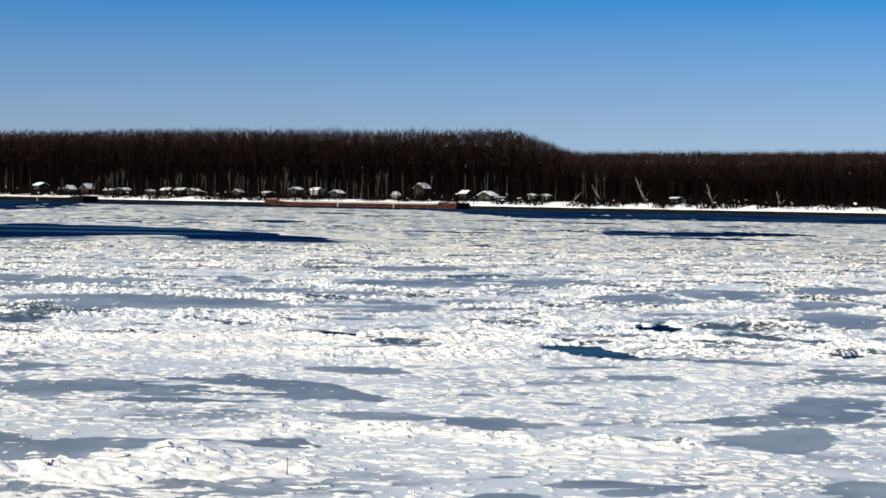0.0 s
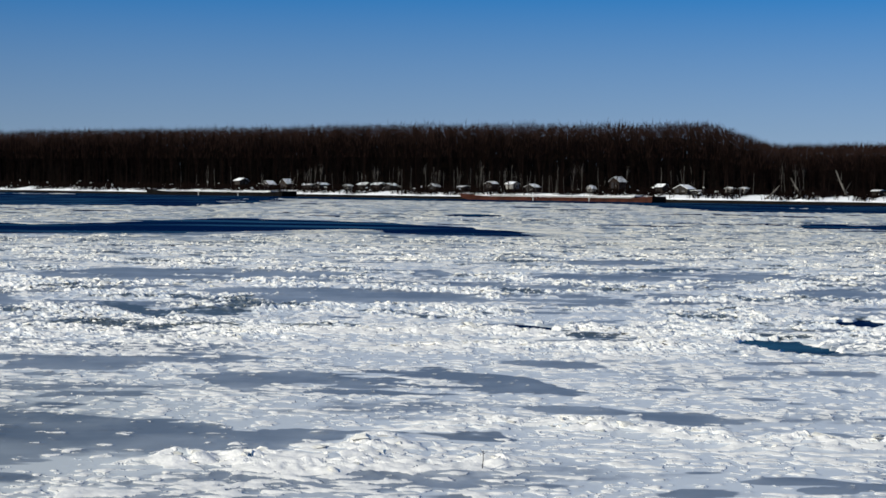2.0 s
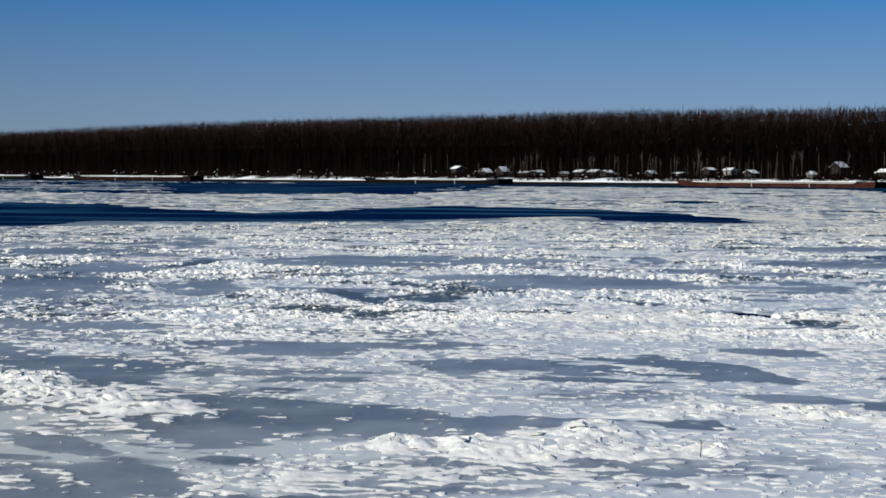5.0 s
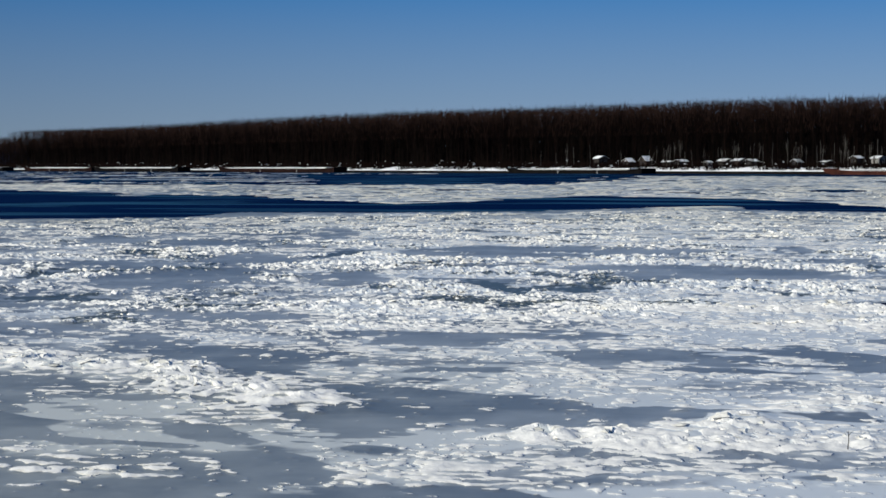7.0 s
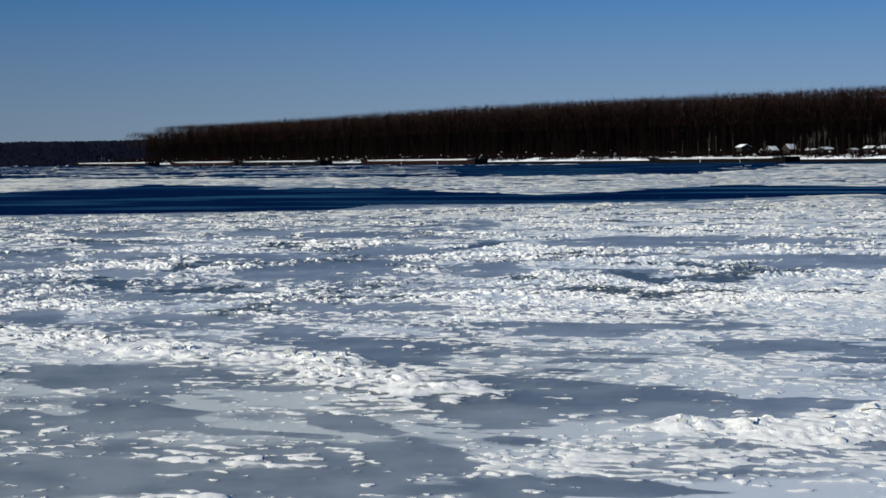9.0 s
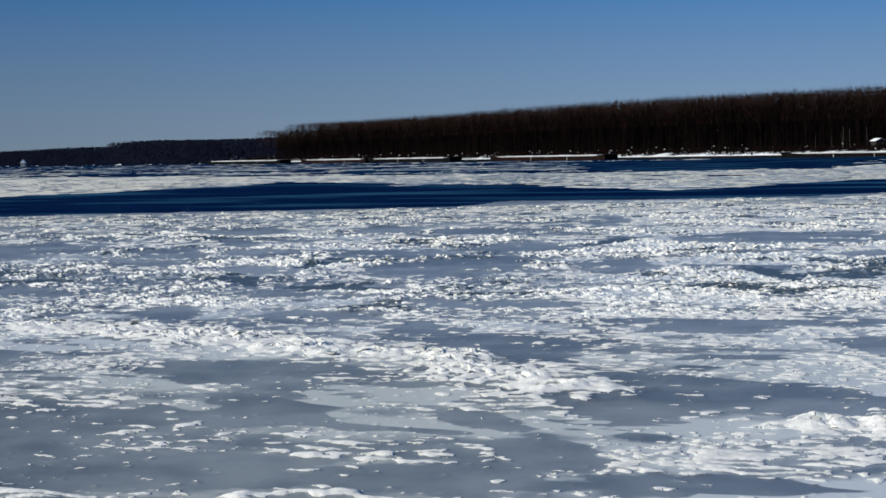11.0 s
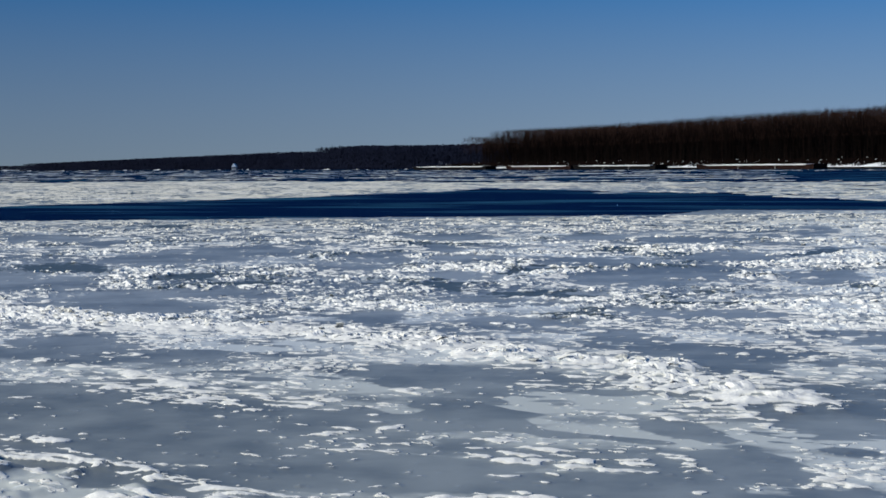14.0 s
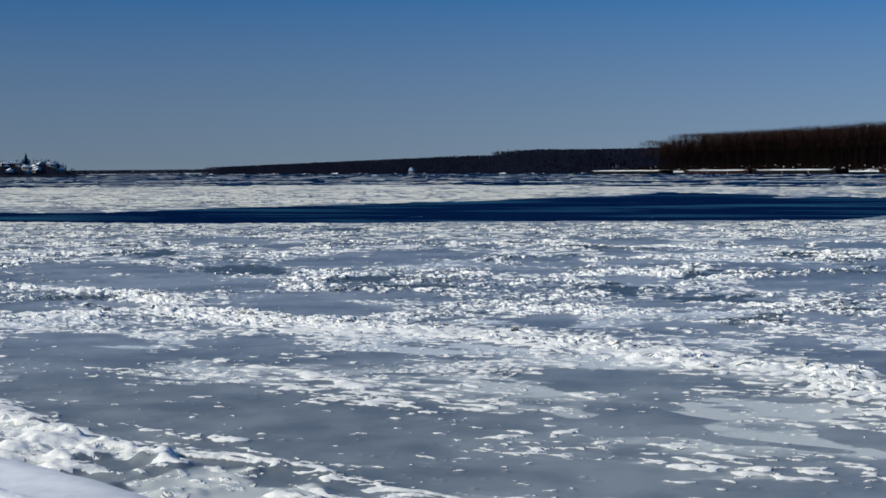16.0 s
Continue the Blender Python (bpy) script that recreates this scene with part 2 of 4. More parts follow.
# ---- numpy noise ----
PERM = np.random.RandomState(7).permutation(1024)
GRAD = np.random.RandomState(8).uniform(-1, 1, (1024, 2))


def gnoise(x, y, seed=0):
    xi, yi = np.floor(x).astype(np.int64), np.floor(y).astype(np.int64)
    fx, fy = x - xi, y - yi
    ux, uy = fx * fx * fx * (fx * (fx * 6 - 15) + 10), fy * fy * fy * (fy * (fy * 6 - 15) + 10)

    def g(i, j, dx, dy):
        h = GRAD[PERM[(PERM[(i + seed * 131) % 1024] + j) % 1024]]
        return h[..., 0] * dx + h[..., 1] * dy
    a = g(xi, yi, fx, fy) * (1 - ux) + g(xi + 1, yi, fx - 1, fy) * ux
    b = g(xi, yi + 1, fx, fy - 1) * (1 - ux) + g(xi + 1, yi + 1, fx - 1, fy - 1) * ux
    return (a * (1 - uy) + b * uy) * 1.6


def fbm(x, y, size, octaves=3, seed=0):
    out, amp, tot = 0, 1.0, 0.0
    for k in range(octaves):
        out = out + amp * gnoise(x / size + 17.3 * k, y / size - 9.1 * k, seed + k)
        tot += amp
        amp, size = amp * 0.55, size * 0.47
    return out / tot


def smooth(v, lo, hi):
    t = np.clip((v - lo) / (hi - lo), 0, 1)
    return t * t * (3 - 2 * t)


# ---- the river: where open water, bare ice, snow and rubble lie ----
# patches: centre x, centre y, half of the long axis in x and in y, half breadth
POOLS = [(1.0, 47.8, 0.6, -0.7, 1.3), (10.1, 50.7, 0.7, 0.4, 1.5), (6.9, 43.1, 0.8, -1.4, 1.7), (12.9, 42.0, 0.4, 0.3, 0.6)]
FAR_POOLS = [(44.2, 195.8, 11.9, 3.0, 14.0), (-2.8, 249.5, 3.7, 1.0, 14.0)]
# soaked dark patches in the rubble
SOAKED = [
    (-24.8, 48.0, 0.8, -0.5, 1.8), (-42.7, 52.8, 1.7, -0.1, 2.9), (-35.0, 49.5, 0.7, 0.7, 2.2),
    (8.6, 83.6, 1.9, 1.1, 1.8), (-3.7, 47.6, 0.5, -0.3, 0.6), (2.6, 44.6, 1.0, -1.2, 1.0), (11.9, 50.9, 1.0, -0.2, 0.9), (12.4, 47.6, 0.9, -1.8, 1.0),
    (7.5, 41.2, 0.6, -0.1, 0.4), (13.3, 46.1, 0.4, 0.3, 0.9), (-20.2, 70.9, 0.3, 2.2, 2.5), (-10.4, 53.1, 1.3, -1.6, 2.4), (-9.7, 58.7, 0.7, -0.8, 1.2),
    (-8.2, 52.0, 1.3, -0.1, 1.1), (-25.9, 48.8, 1.6, 0.5, 0.9), (-20.7, 45.6, 1.7, 0.0, 1.1), (-26.0, 55.9, -0.1, 1.7, 1.8),
    (-54.5, 61.2, -0.6, 1.8, 3.7), (-65.5, 89.9, 2.5, -0.8, 3.2), (-42.2, 51.8, 2.4, -0.1, 2.3), (-31.0, 47.4, 0.6, 0.1, 0.8),
]
# wind-swept blue-grey ice, close to the bank and farther out
BARE_UPSTREAM = [
    (-26.4, 27.1, 1.7, 0.5, 3.8), (-19.9, 21.9, 2.8, 0.2, 3.5), (-23.9, 29.3, 0.9, 1.3, 2.0), (-15.4, 20.4, 2.4, 0.1, 2.5), (-10.7, 18.5, 1.5, 0.7, 1.0),
    (-13.1, 22.7, 0.4, 0.0, 0.8), (-10.2, 19.0, 1.1, 0.1, 1.2), (-14.5, 27.4, 1.6, -0.1, 1.5), (-17.2, 37.1, 1.4, -0.1, 1.7), (-7.6, 18.9, 1.3, 0.4, 0.9),
    (-14.0, 35.2, 0.9, 0.0, 1.4), (-8.5, 23.2, 0.8, -0.4, 0.7), (-11.2, 32.2, 1.3, -0.0, 1.8), (-10.4, 30.5, 1.0, -0.0, 1.3), (-11.1, 32.6, 0.5, 0.1, 1.5),
    (-6.8, 20.8, 0.7, -0.1, 1.0), (-7.0, 26.0, 1.1, 0.6, 2.5), (-5.1, 19.1, 0.6, -0.0, 0.5),
]
BARE_DOWNSTREAM = [
    (-8.3, 36.4, 1.2, 0.2, 1.9), (-5.0, 26.3, 1.8, -0.4, 1.6), (-4.8, 33.4, 0.5, -0.3, 0.6), (-3.4, 25.9, 0.7, -0.2, 1.0), (-3.9, 34.4, 1.4, 0.1, 1.0),
    (-2.9, 26.2, 1.0, 0.1, 0.7), (-2.3, 26.7, 0.4, 0.0, 0.3), (0.0, 34.2, 1.4, -1.6, 1.2), (1.3, 37.7, 0.9, -0.3, 0.7), (1.4, 30.0, 0.8, -0.2, 0.6),
    (3.1, 28.9, 0.7, -0.3, 0.7), (3.6, 33.4, 0.8, -0.0, 0.4), (2.5, 21.8, 0.4, -0.0, 0.4), (4.1, 22.2, 0.3, 0.0, 0.3), (7.0, 36.6, 0.7, -0.1, 0.5),
    (7.5, 27.1, 0.7, 0.2, 1.3), (9.3, 31.4, 1.0, 0.2, 2.0), (7.0, 22.5, 0.4, 0.1, 0.6),
]
BARE_OUT_UPSTREAM = [
    (-35.2, 35.9, 1.7, 0.8, 2.1), (-45.3, 47.7, 4.3, 0.4, 7.7), (-40.1, 45.2, 4.1, 0.6, 4.0), (-62.1, 73.8, 3.7, -0.6, 5.9), (-54.2, 69.8, 0.5, 0.9, 3.0),
    (-29.9, 39.4, 2.1, 1.3, 4.4), (-29.4, 42.3, 1.7, 0.8, 2.5), (-42.7, 62.0, 1.5, 4.7, 5.8), (-21.6, 37.8, 0.6, 0.5, 1.7), (-34.9, 61.6, 1.8, -0.4, 3.1),
    (-36.1, 69.5, 1.4, -1.1, 3.4), (-41.7, 80.3, 2.4, 0.0, 3.8), (-26.7, 52.7, 1.5, -0.1, 1.9), (-31.5, 62.4, 1.6, 0.1, 2.3), (-34.3, 81.6, 1.7, 0.0, 3.7),
    (-25.7, 61.7, 1.7, 1.2, 2.9), (-20.9, 54.7, 1.8, 1.9, 4.1), (-29.0, 80.1, 2.5, -0.3, 3.4), (-14.6, 41.4, 1.9, 0.0, 1.4), (-20.6, 59.4, 0.6, -0.2, 2.8),
]
BARE_OUT_DOWNSTREAM = [
    (-27.5, 80.9, 1.7, -1.1, 2.7), (-22.0, 64.9, 2.0, 0.1, 2.2), (-22.5, 67.3, 1.5, -0.1, 3.2), (-26.6, 93.0, 1.2, -0.5, 5.9), (-15.9, 56.2, 1.3, 0.1, 3.2),
    (-13.0, 73.9, 4.9, 1.2, 4.3), (-7.3, 44.4, 1.4, 0.0, 0.6), (-8.9, 75.6, 3.1, 0.0, 2.9), (-5.1, 61.1, 4.3, -0.8, 3.5), (-2.6, 77.5, 0.8, -0.3, 3.1),
    (0.1, 68.4, 1.9, -0.6, 1.6), (2.4, 59.6, 1.9, -0.3, 3.0), (6.0, 90.8, 2.5, 0.4, 2.8), (5.9, 62.7, 1.0, -0.2, 1.5), (7.4, 76.6, 5.3, 1.0, 3.5),
    (8.0, 69.6, 1.1, 0.4, 1.9), (12.4, 64.8, 1.6, -0.9, 2.6), (16.5, 69.3, 1.8, -0.6, 3.6), (18.2, 62.6, 0.9, -0.8, 2.0), (21.7, 72.6, 1.8, -0.5, 3.4),
    (16.5, 54.6, 1.1, -0.8, 3.8),
]
# smooth sheets under thin even snow
PALE = [
    (2.4, 50.6, 1.7, 0.0, 2.2), (8.7, 54.2, 0.7, -0.5, 1.9), (-2.4, 33.9, 0.9, 0.1, 1.1), (14.9, 49.7, 1.3, -0.0, 1.6), (-12.3, 44.7, 0.7, -0.0, 1.4),
    (-10.1, 43.8, 0.9, -0.1, 1.3), (-2.5, 34.9, 1.0, -0.1, 0.9), (-11.3, 24.5, 0.5, 1.2, 1.9), (-10.4, 25.7, 0.9, 0.1, 1.4), (-5.3, 23.2, 1.1, -0.1, 0.6),
    (-26.1, 29.1, 1.6, 0.4, 1.2), (-20.7, 31.1, 1.9, 0.3, 1.6),
]
# pressure ridges: width, height, then the crest line
RIDGES = [
    (1.1, 0.20, (-33.1, 33.3), (-31.4, 35.6), (-29.3, 35.3), (-25.5, 33.9), (-22.1, 34.0), (-18.4, 33.0)),
    (1.1, 0.22, (-19.6, 33.0), (-17.9, 32.9), (-15.3, 31.5), (-13.1, 30.2), (-11.6, 30.0), (-9.5, 27.6), (-8.4, 26.3)),
    (0.8, 0.14, (-43.3, 41.1), (-38.7, 40.4), (-35.5, 39.8), (-32.7, 37.1)),
    (0.8, 0.16, (-3.8, 23.9), (-3.0, 24.4), (-2.2, 24.9), (-1.5, 25.7)),
    (0.6, 0.14, (-3.0, 23.2), (-2.1, 23.4), (-0.7, 23.6), (0.0, 23.9)),
    (0.7, 0.17, (-0.6, 27.3), (0.3, 28.0), (1.5, 27.7), (2.8, 27.1), (3.9, 26.2), (5.4, 26.3)),
    (1.0, 0.14, (-7.2, 45.3), (-4.5, 45.6), (-1.7, 45.6), (0.2, 46.2), (3.8, 44.5)),
    (0.9, 0.14, (-1.9, 40.9), (0.9, 42.1), (3.5, 42.6)), (0.7, 0.20, (-7.9, 41.4), (-7.1, 42.5), (-5.8, 42.1)),
    (0.22, 0.07, (-22.5, 27.0), (-20.1, 26.1), (-17.5, 24.6)), (0.20, 0.10, (-17.2, 19.1), (-15.6, 18.9)), (0.12, 0.07, (-9.6, 19.9), (-8.9, 20.1), (-8.5, 20.3)),
    (0.48, 0.20, (-22.5, 20.4), (-19.5, 19.0), (-17.1, 17.7), (-15.6, 17.3)), (0.26, 0.14, (-15.6, 17.3), (-14.8, 17.8), (-13.6, 17.6), (-12.6, 17.3), (-11.0, 16.4)),
    (0.22, 0.15, (-9.0, 17.2), (-8.6, 17.4), (-8.0, 17.7)),
]
# the wide open lead: its near shore, then back along its far shore
LEAD = [
    (-240, 190), (-150, 122), (-105, 99.6), (-82, 101.9), (-69, 110.6), (-56, 116.4), (-48, 120), (-46.9, 135), (-34.3, 135.7),
    (-25.5, 140.6), (-20.3, 150.8), (-12.8, 162), (-8.1, 157), (-4, 144), (0.7, 143), (0.7, 154), (-3.2, 168.7), (-12.1, 189),
    (-29.1, 207), (-34.4, 177), (-40.6, 161), (-63.3, 188.5), (-70.5, 205.8), (-84.5, 201.5), (-97.6, 227), (-121, 247),
    (-110.6, 221), (-112.7, 188), (-112.5, 164), (-115.8, 143.6), (-115.3, 122.8), (-123, 116.4), (-165, 142), (-260, 215),
]
# the edge of the fast ice towards the open channel along the far bank
CHANNEL = [(420, 250), (113, 310), (41, 332), (35, 499), (-78, 565), (-53, 316), (-113, 310), (-168, 330), (-257, 381), (-357, 321), (-900, 500)]
# the broad open reach in front of the moored row
REACH = [(-205, 660), (-172, 560), (-114, 385), (-82, 330), (-52, 366), (-50, 470), (-70, 575), (-150, 690)]
# the far bank: its start, its direction upstream and the side that faces the river
BANK0, BANK_U, BANK_N = np.array((62.0, 580.0)), np.array((-0.7585, 0.6517)), np.array((-0.6517, -0.7585))


def bank_xy(s, off):
    """The place s metres along the far bank and off metres in front of it (negative: inland)."""
    return BANK0 + s * BANK_U + off * BANK_N


def blob(x, y, e, seed, rough=0.4, soft=0.13):
    """How far each place lies inside a ragged patch."""
    cx, cy, lx, ly, h = e
    r = math.hypot(cx, cy)
    ux, uy = h * cx / r, h * cy / r
    ln = math.hypot(lx, ly)
    out = np.zeros_like(x)
    near = np.hypot(x - cx, y - cy) < 1.7 * max(ln, h) + 1.0
    px, py = x[near], y[near]
    w = min(h, ln)
    dx = px - cx + 0.55 * rough * ln * fbm(px, py, 0.9 * w + 0.4, 4, seed + 7)
    dy = py - cy + 0.9 * rough * w * fbm(px, py, 0.9 * w + 0.4, 3, seed + 9)
    det = lx * uy - ly * ux
    q = np.hypot((dx * uy - dy * ux) / det, (lx * dy - ly * dx) / det)
    q = q + 0.5 * rough * fbm(px, py, max(0.5 * w, 0.35), 3, seed) + rough * (0.9 * gnoise(px / 1.6, py / 0.7, seed + 5) + 0.6 * gnoise(px / 0.6, py / 0.3, seed) + 0.4 * gnoise(px / 0.25, py / 0.12, seed + 3)) / max(0.6 * w, 0.8)
    out[near] = 1 - smooth(q, 1.02 - soft, 1.02 + soft)
    return out


def line_dist(x, y, pts):
    d = np.full_like(x, 1e9)
    for (ax, ay), (bx, by) in zip(pts[:-1], pts[1:]):
        vx, vy = bx - ax, by - ay
        t = np.clip(((x - ax) * vx + (y - ay) * vy) / (vx * vx + vy * vy), 0, 1)
        d = np.minimum(d, np.hypot(x - ax - t * vx, y - ay - t * vy))
    return d


def inside(x, y, poly):
    r = np.zeros(x.shape, dtype=bool)
    for (ax, ay), (bx, by) in zip(poly, poly[1:] + poly[:1]):
        cross = (ay > y) != (by > y)
        with np.errstate(divide="ignore", invalid="ignore"):
            r ^= cross & (x < (bx - ax) * (y - ay) / (by - ay + 1e-12) + ax)
    return r


def river_state(x, y):
    """Open water, snow cover, rubble and ridge height at each place of the river."""
    r = np.hypot(x, y)
    wob = np.clip(r * 0.02, 0.4, 6)
    wx, wy = x + wob * fbm(x, y, 9.0, 3, 40), y + wob * fbm(x, y, 9.0, 3, 44)
    sd = line_dist(wx, wy, LEAD + LEAD[:1])
    sd = np.where(inside(wx, wy, LEAD), -sd, sd)
    water = 1 - smooth(sd, 0.8, 2.6)
    for k, e in enumerate(POOLS + FAR_POOLS):
        water = np.maximum(water, blob(x, y, e, 60 + k, 0.4))
    # beyond about 230 m: drifting floes with open water between, more open along the far bank
    s = (x - BANK0[0]) * BANK_U[0] + (y - BANK0[1]) * BANK_U[1]
    off = (x - BANK0[0]) * BANK_N[0] + (y - BANK0[1]) * BANK_N[1]
    channel = line_dist(wx, wy, CHANNEL)
    channel = np.where(inside(wx, wy, CHANNEL + [(-3000, 3000), (3000, 3000), (3000, -500)]), channel, -channel)
    floe = fbm(x, y, 30.0, 4, 70) + 0.55 * fbm(x, y, 10.0, 3, 75)
    left = smooth(s, 230, 420)
    floe = floe + 0.5 * inside(wx, wy, REACH) + 0.25 * (x > -20) * (channel > 0) + 0.5 * smooth(off, 100, 60) * (s < 250) + 0.5 * smooth(off, 45, 25)
    far_open = smooth(floe + 0.13 - 0.05 * left + 0.05 * smooth(s, 600, 900) * smooth(off, 260, 160), -0.03, 0.03) * smooth(channel, -4, 6)
    # scattered cracks and small leads in the drifting field before the channel
    far_open = np.maximum(far_open, smooth(floe, 0.22, 0.28) * smooth(r, 170, 230) * (x > -100))
    far_open = np.maximum(far_open, smooth(fbm(0.5 * x, y, 13.0, 3, 77), 0.30, 0.36) * smooth(r, 150, 190) * (x > -100))
    water = np.maximum(water, far_open)
    plain = smooth(sd, 2, 10) * smooth(-x, 95, 115) * smooth(r, 190, 215) * (1 - smooth(channel, -4, 6))
    bare = np.zeros_like(x)
    for k, e in enumerate(BARE_UPSTREAM + BARE_DOWNSTREAM + BARE_OUT_UPSTREAM + BARE_OUT_DOWNSTREAM):
        bare = np.maximum(bare, blob(x, y, (e[0], e[1], 1.08 * e[2], 1.08 * e[3], 1.08 * e[4]), 80 + k, 0.32, 0.16))
    # thin grey new ice along the near edge of the lead
    bare = np.maximum(bare, smooth(sd + 2.5 * fbm(x, y, 8.0, 3, 83), 9, 4) * smooth(-x, -12, 6) * smooth(-x, 90, 60) * (r < 150))
    # smaller streaks everywhere
    streak = fbm(0.55 * x, y, 2.6, 3, 28)
    bare = np.maximum(bare, 0.9 * smooth(streak - 0.06 * smooth(r, 36, 46), 0.17, 0.24) * (r < 130))
    # thin tongues of blown snow lie across the swept sheets
    bare = bare * (1 - 0.85 * smooth(fbm(0.45 * x, y, 1.5, 3, 84), 0.17, 0.27) * smooth(r, 24, 32))
    pale = np.zeros_like(x)
    for k, e in enumerate(PALE):
        pale = np.maximum(pale, blob(x, y, e, 220 + k, 0.45))
    pale = pale * smooth(fbm(0.6 * x, y, 1.1, 3, 240), -0.30, 0.10)
    ridge, crest, jagged = np.zeros_like(x), np.zeros_like(x), np.zeros_like(x)
    for k, (w, h, *pts) in enumerate(RIDGES):
        d = line_dist(x + min(1.0, 0.9 * w) * fbm(x, y, 1.6, 3, 140), y + min(1.0, 0.9 * w) * fbm(x, y, 1.6, 3, 144), pts)
        g = np.exp(-(d / w) ** 2) * (0.45 + 0.55 * np.clip(0.5 + 2.4 * fbm(x, y, 1.1, 3, 150), 0, 1))
        ridge, crest = np.maximum(ridge, g), np.maximum(crest, 0.85 * g * h)
        jagged = np.maximum(jagged, g * (w > 0.5))
    bare = bare * (1 - smooth(ridge, 0.15, 0.5))
    belts = fbm(x, y, 6.0, 3, 30)
    mid_band = smooth(r + 5 * fbm(x, y, 5.0, 3, 31), 37, 45)
    right = smooth(x + 0.32 * y, -3, 6)
    # jumbled belts of broken ice between the swept sheets
    rubble = (0.35 + 0.65 * smooth(belts, -0.16, 0.10)) * mid_band * (1 - bare) * (1 - pale)
    rubble = np.clip(np.maximum(rubble, jagged * 0.8), 0, 1) * smooth(sd, 2.5, 10) * (1 - smooth(water, 0.05, 0.35))
    soak = np.zeros_like(x)
    for k, e in enumerate(SOAKED):
        soak = np.maximum(soak, blob(x, y, e, 180 + k, 0.7))
    # snow crusts and plates lying on the ice: grain, with a level that says how much of the place they cover
    grain = 0.22 * gnoise(x / 0.09, y / 0.06, 4) * (r < 45)
    vary = 0.5 + smooth(fbm(x, y, 2.4, 2, 16), -0.2, 0.2)
    for r0, r1, gx, gy, hx, hy in ((0, 75, 0.46, 0.19, 0.19, 0.09), (75, 150, 1.0, 0.8, 0.45, 0.5), (150, 300, 3.2, 4.0, 1.4, 2.5), (300, 9e9, 8.0, 14.0, 3.0, 8.0)):
        k = (r >= r0) & (r < r1)
        bx, by = x[k] + 0.25 * gx * gnoise(x[k] / gx, y[k] / gx, 17), y[k] + 0.4 * gy * gnoise(x[k] / gx, y[k] / gx, 18)
        grain[k] += vary[k] * gnoise(bx / gx, by / gy, 5) + (1.45 - 0.75 * vary[k]) * gnoise(bx / hx, by / hy, 6)
    much = 0.21 + 0.12 * right + 0.8 * fbm(0.6 * x, y, 3.2, 3, 20) + 0.20 * mid_band - 0.05 * smooth(-x, 12, 26) * (1 - mid_band) - 0.05 * smooth(r, 31, 25) * (1 - right) + 0.11 * smooth(r, 31, 34) * smooth(-x, 4, 9) * smooth(r, 48, 44)
    much = much * (1 - bare) - 0.18 * bare - 0.22 * pale + 0.55 * smooth(ridge, 0.1, 0.55)
    much = np.where(r > 95, much + (0.9 * fbm(x * 0.45, y, 20.0, 3, 29) + 0.7 * fbm(x * 0.6, y, 7.0, 2, 25) + 0.02) * smooth(r, 85, 130) - 0.14 * smooth(r, 140, 200) * (1 - plain) + 0.8 * plain, much)
    much = np.where(channel > 0, 0.12 + 1.5 * fbm(x, y, 24.0, 3, 26) - 0.05 * left + 0.30 * smooth(s, 900, 1300), much)
    # snow piled against the near shore
    shore = 0.308 * (x + 13.7) + 0.951 * (y - 12.9)
    belt = (1 - smooth(shore + 0.9 * fbm(x, y, 1.5, 3, 160), 3.5, 4.0))
    much = much + (0.34 + 1.1 * gnoise(x / 0.9, y / 0.8, 168)) * belt
    crest = crest + belt * np.clip(0.05 + 0.30 * gnoise(x / 0.9, y / 0.8, 168) + 0.10 * gnoise(x / 0.4, y / 0.35, 169), 0, 0.16)
    film = np.clip(0.22 + 0.14 * (1 - right) * smooth(r, 27, 34) * (1 - mid_band) + 0.55 * right * (1 - 0.4 * smooth(r, 90, 140)) + 1.5 * fbm(0.6 * x, y, 3.5, 4, 23) + 0.9 * pale - 0.05 * mid_band, 0, 1)
    film = np.maximum(film, 0.75 * belt) * (1 - 0.85 * bare)
    # the jumble: white lumps, the shade in their gaps painted as a dark tone
    lump = np.clip(np.abs(gnoise(x / 0.36, y / 0.36, 6)) / 0.42, 0, 1) * (1 - smooth(r, 70, 110)) + np.clip(np.abs(gnoise(x / 0.8, y / 0.8, 8)) / 0.42, 0, 1) * smooth(r, 70, 110)
    lump = np.clip(0.85 * lump + 0.4 * gnoise(x / 0.2, y / 0.2, 11), 0, 1)
    rubble = rubble * (1 - 0.75 * soak)
    jam = rubble * (1 - 0.8 * smooth(ridge, 0.1, 0.5))
    # the noise term is painted gap shade, soak the wet patches
    wet_shade = np.maximum(smooth(fbm(x, y, 3.0, 3, 27), 0.0, 0.20) * jam * (0.5 + 0.45 * mid_band), soak)
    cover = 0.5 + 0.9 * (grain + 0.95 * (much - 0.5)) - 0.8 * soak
    cover = np.clip(cover * (1 - jam) + jam * (0.17 + 0.58 * lump + 0.50 * grain + 0.5 * belts - 0.35 * wet_shade), -0.4, 1.3)
    return water, cover, rubble, crest, ridge, film, wet_shade * (1 - 0.5 * lump), lump, bare


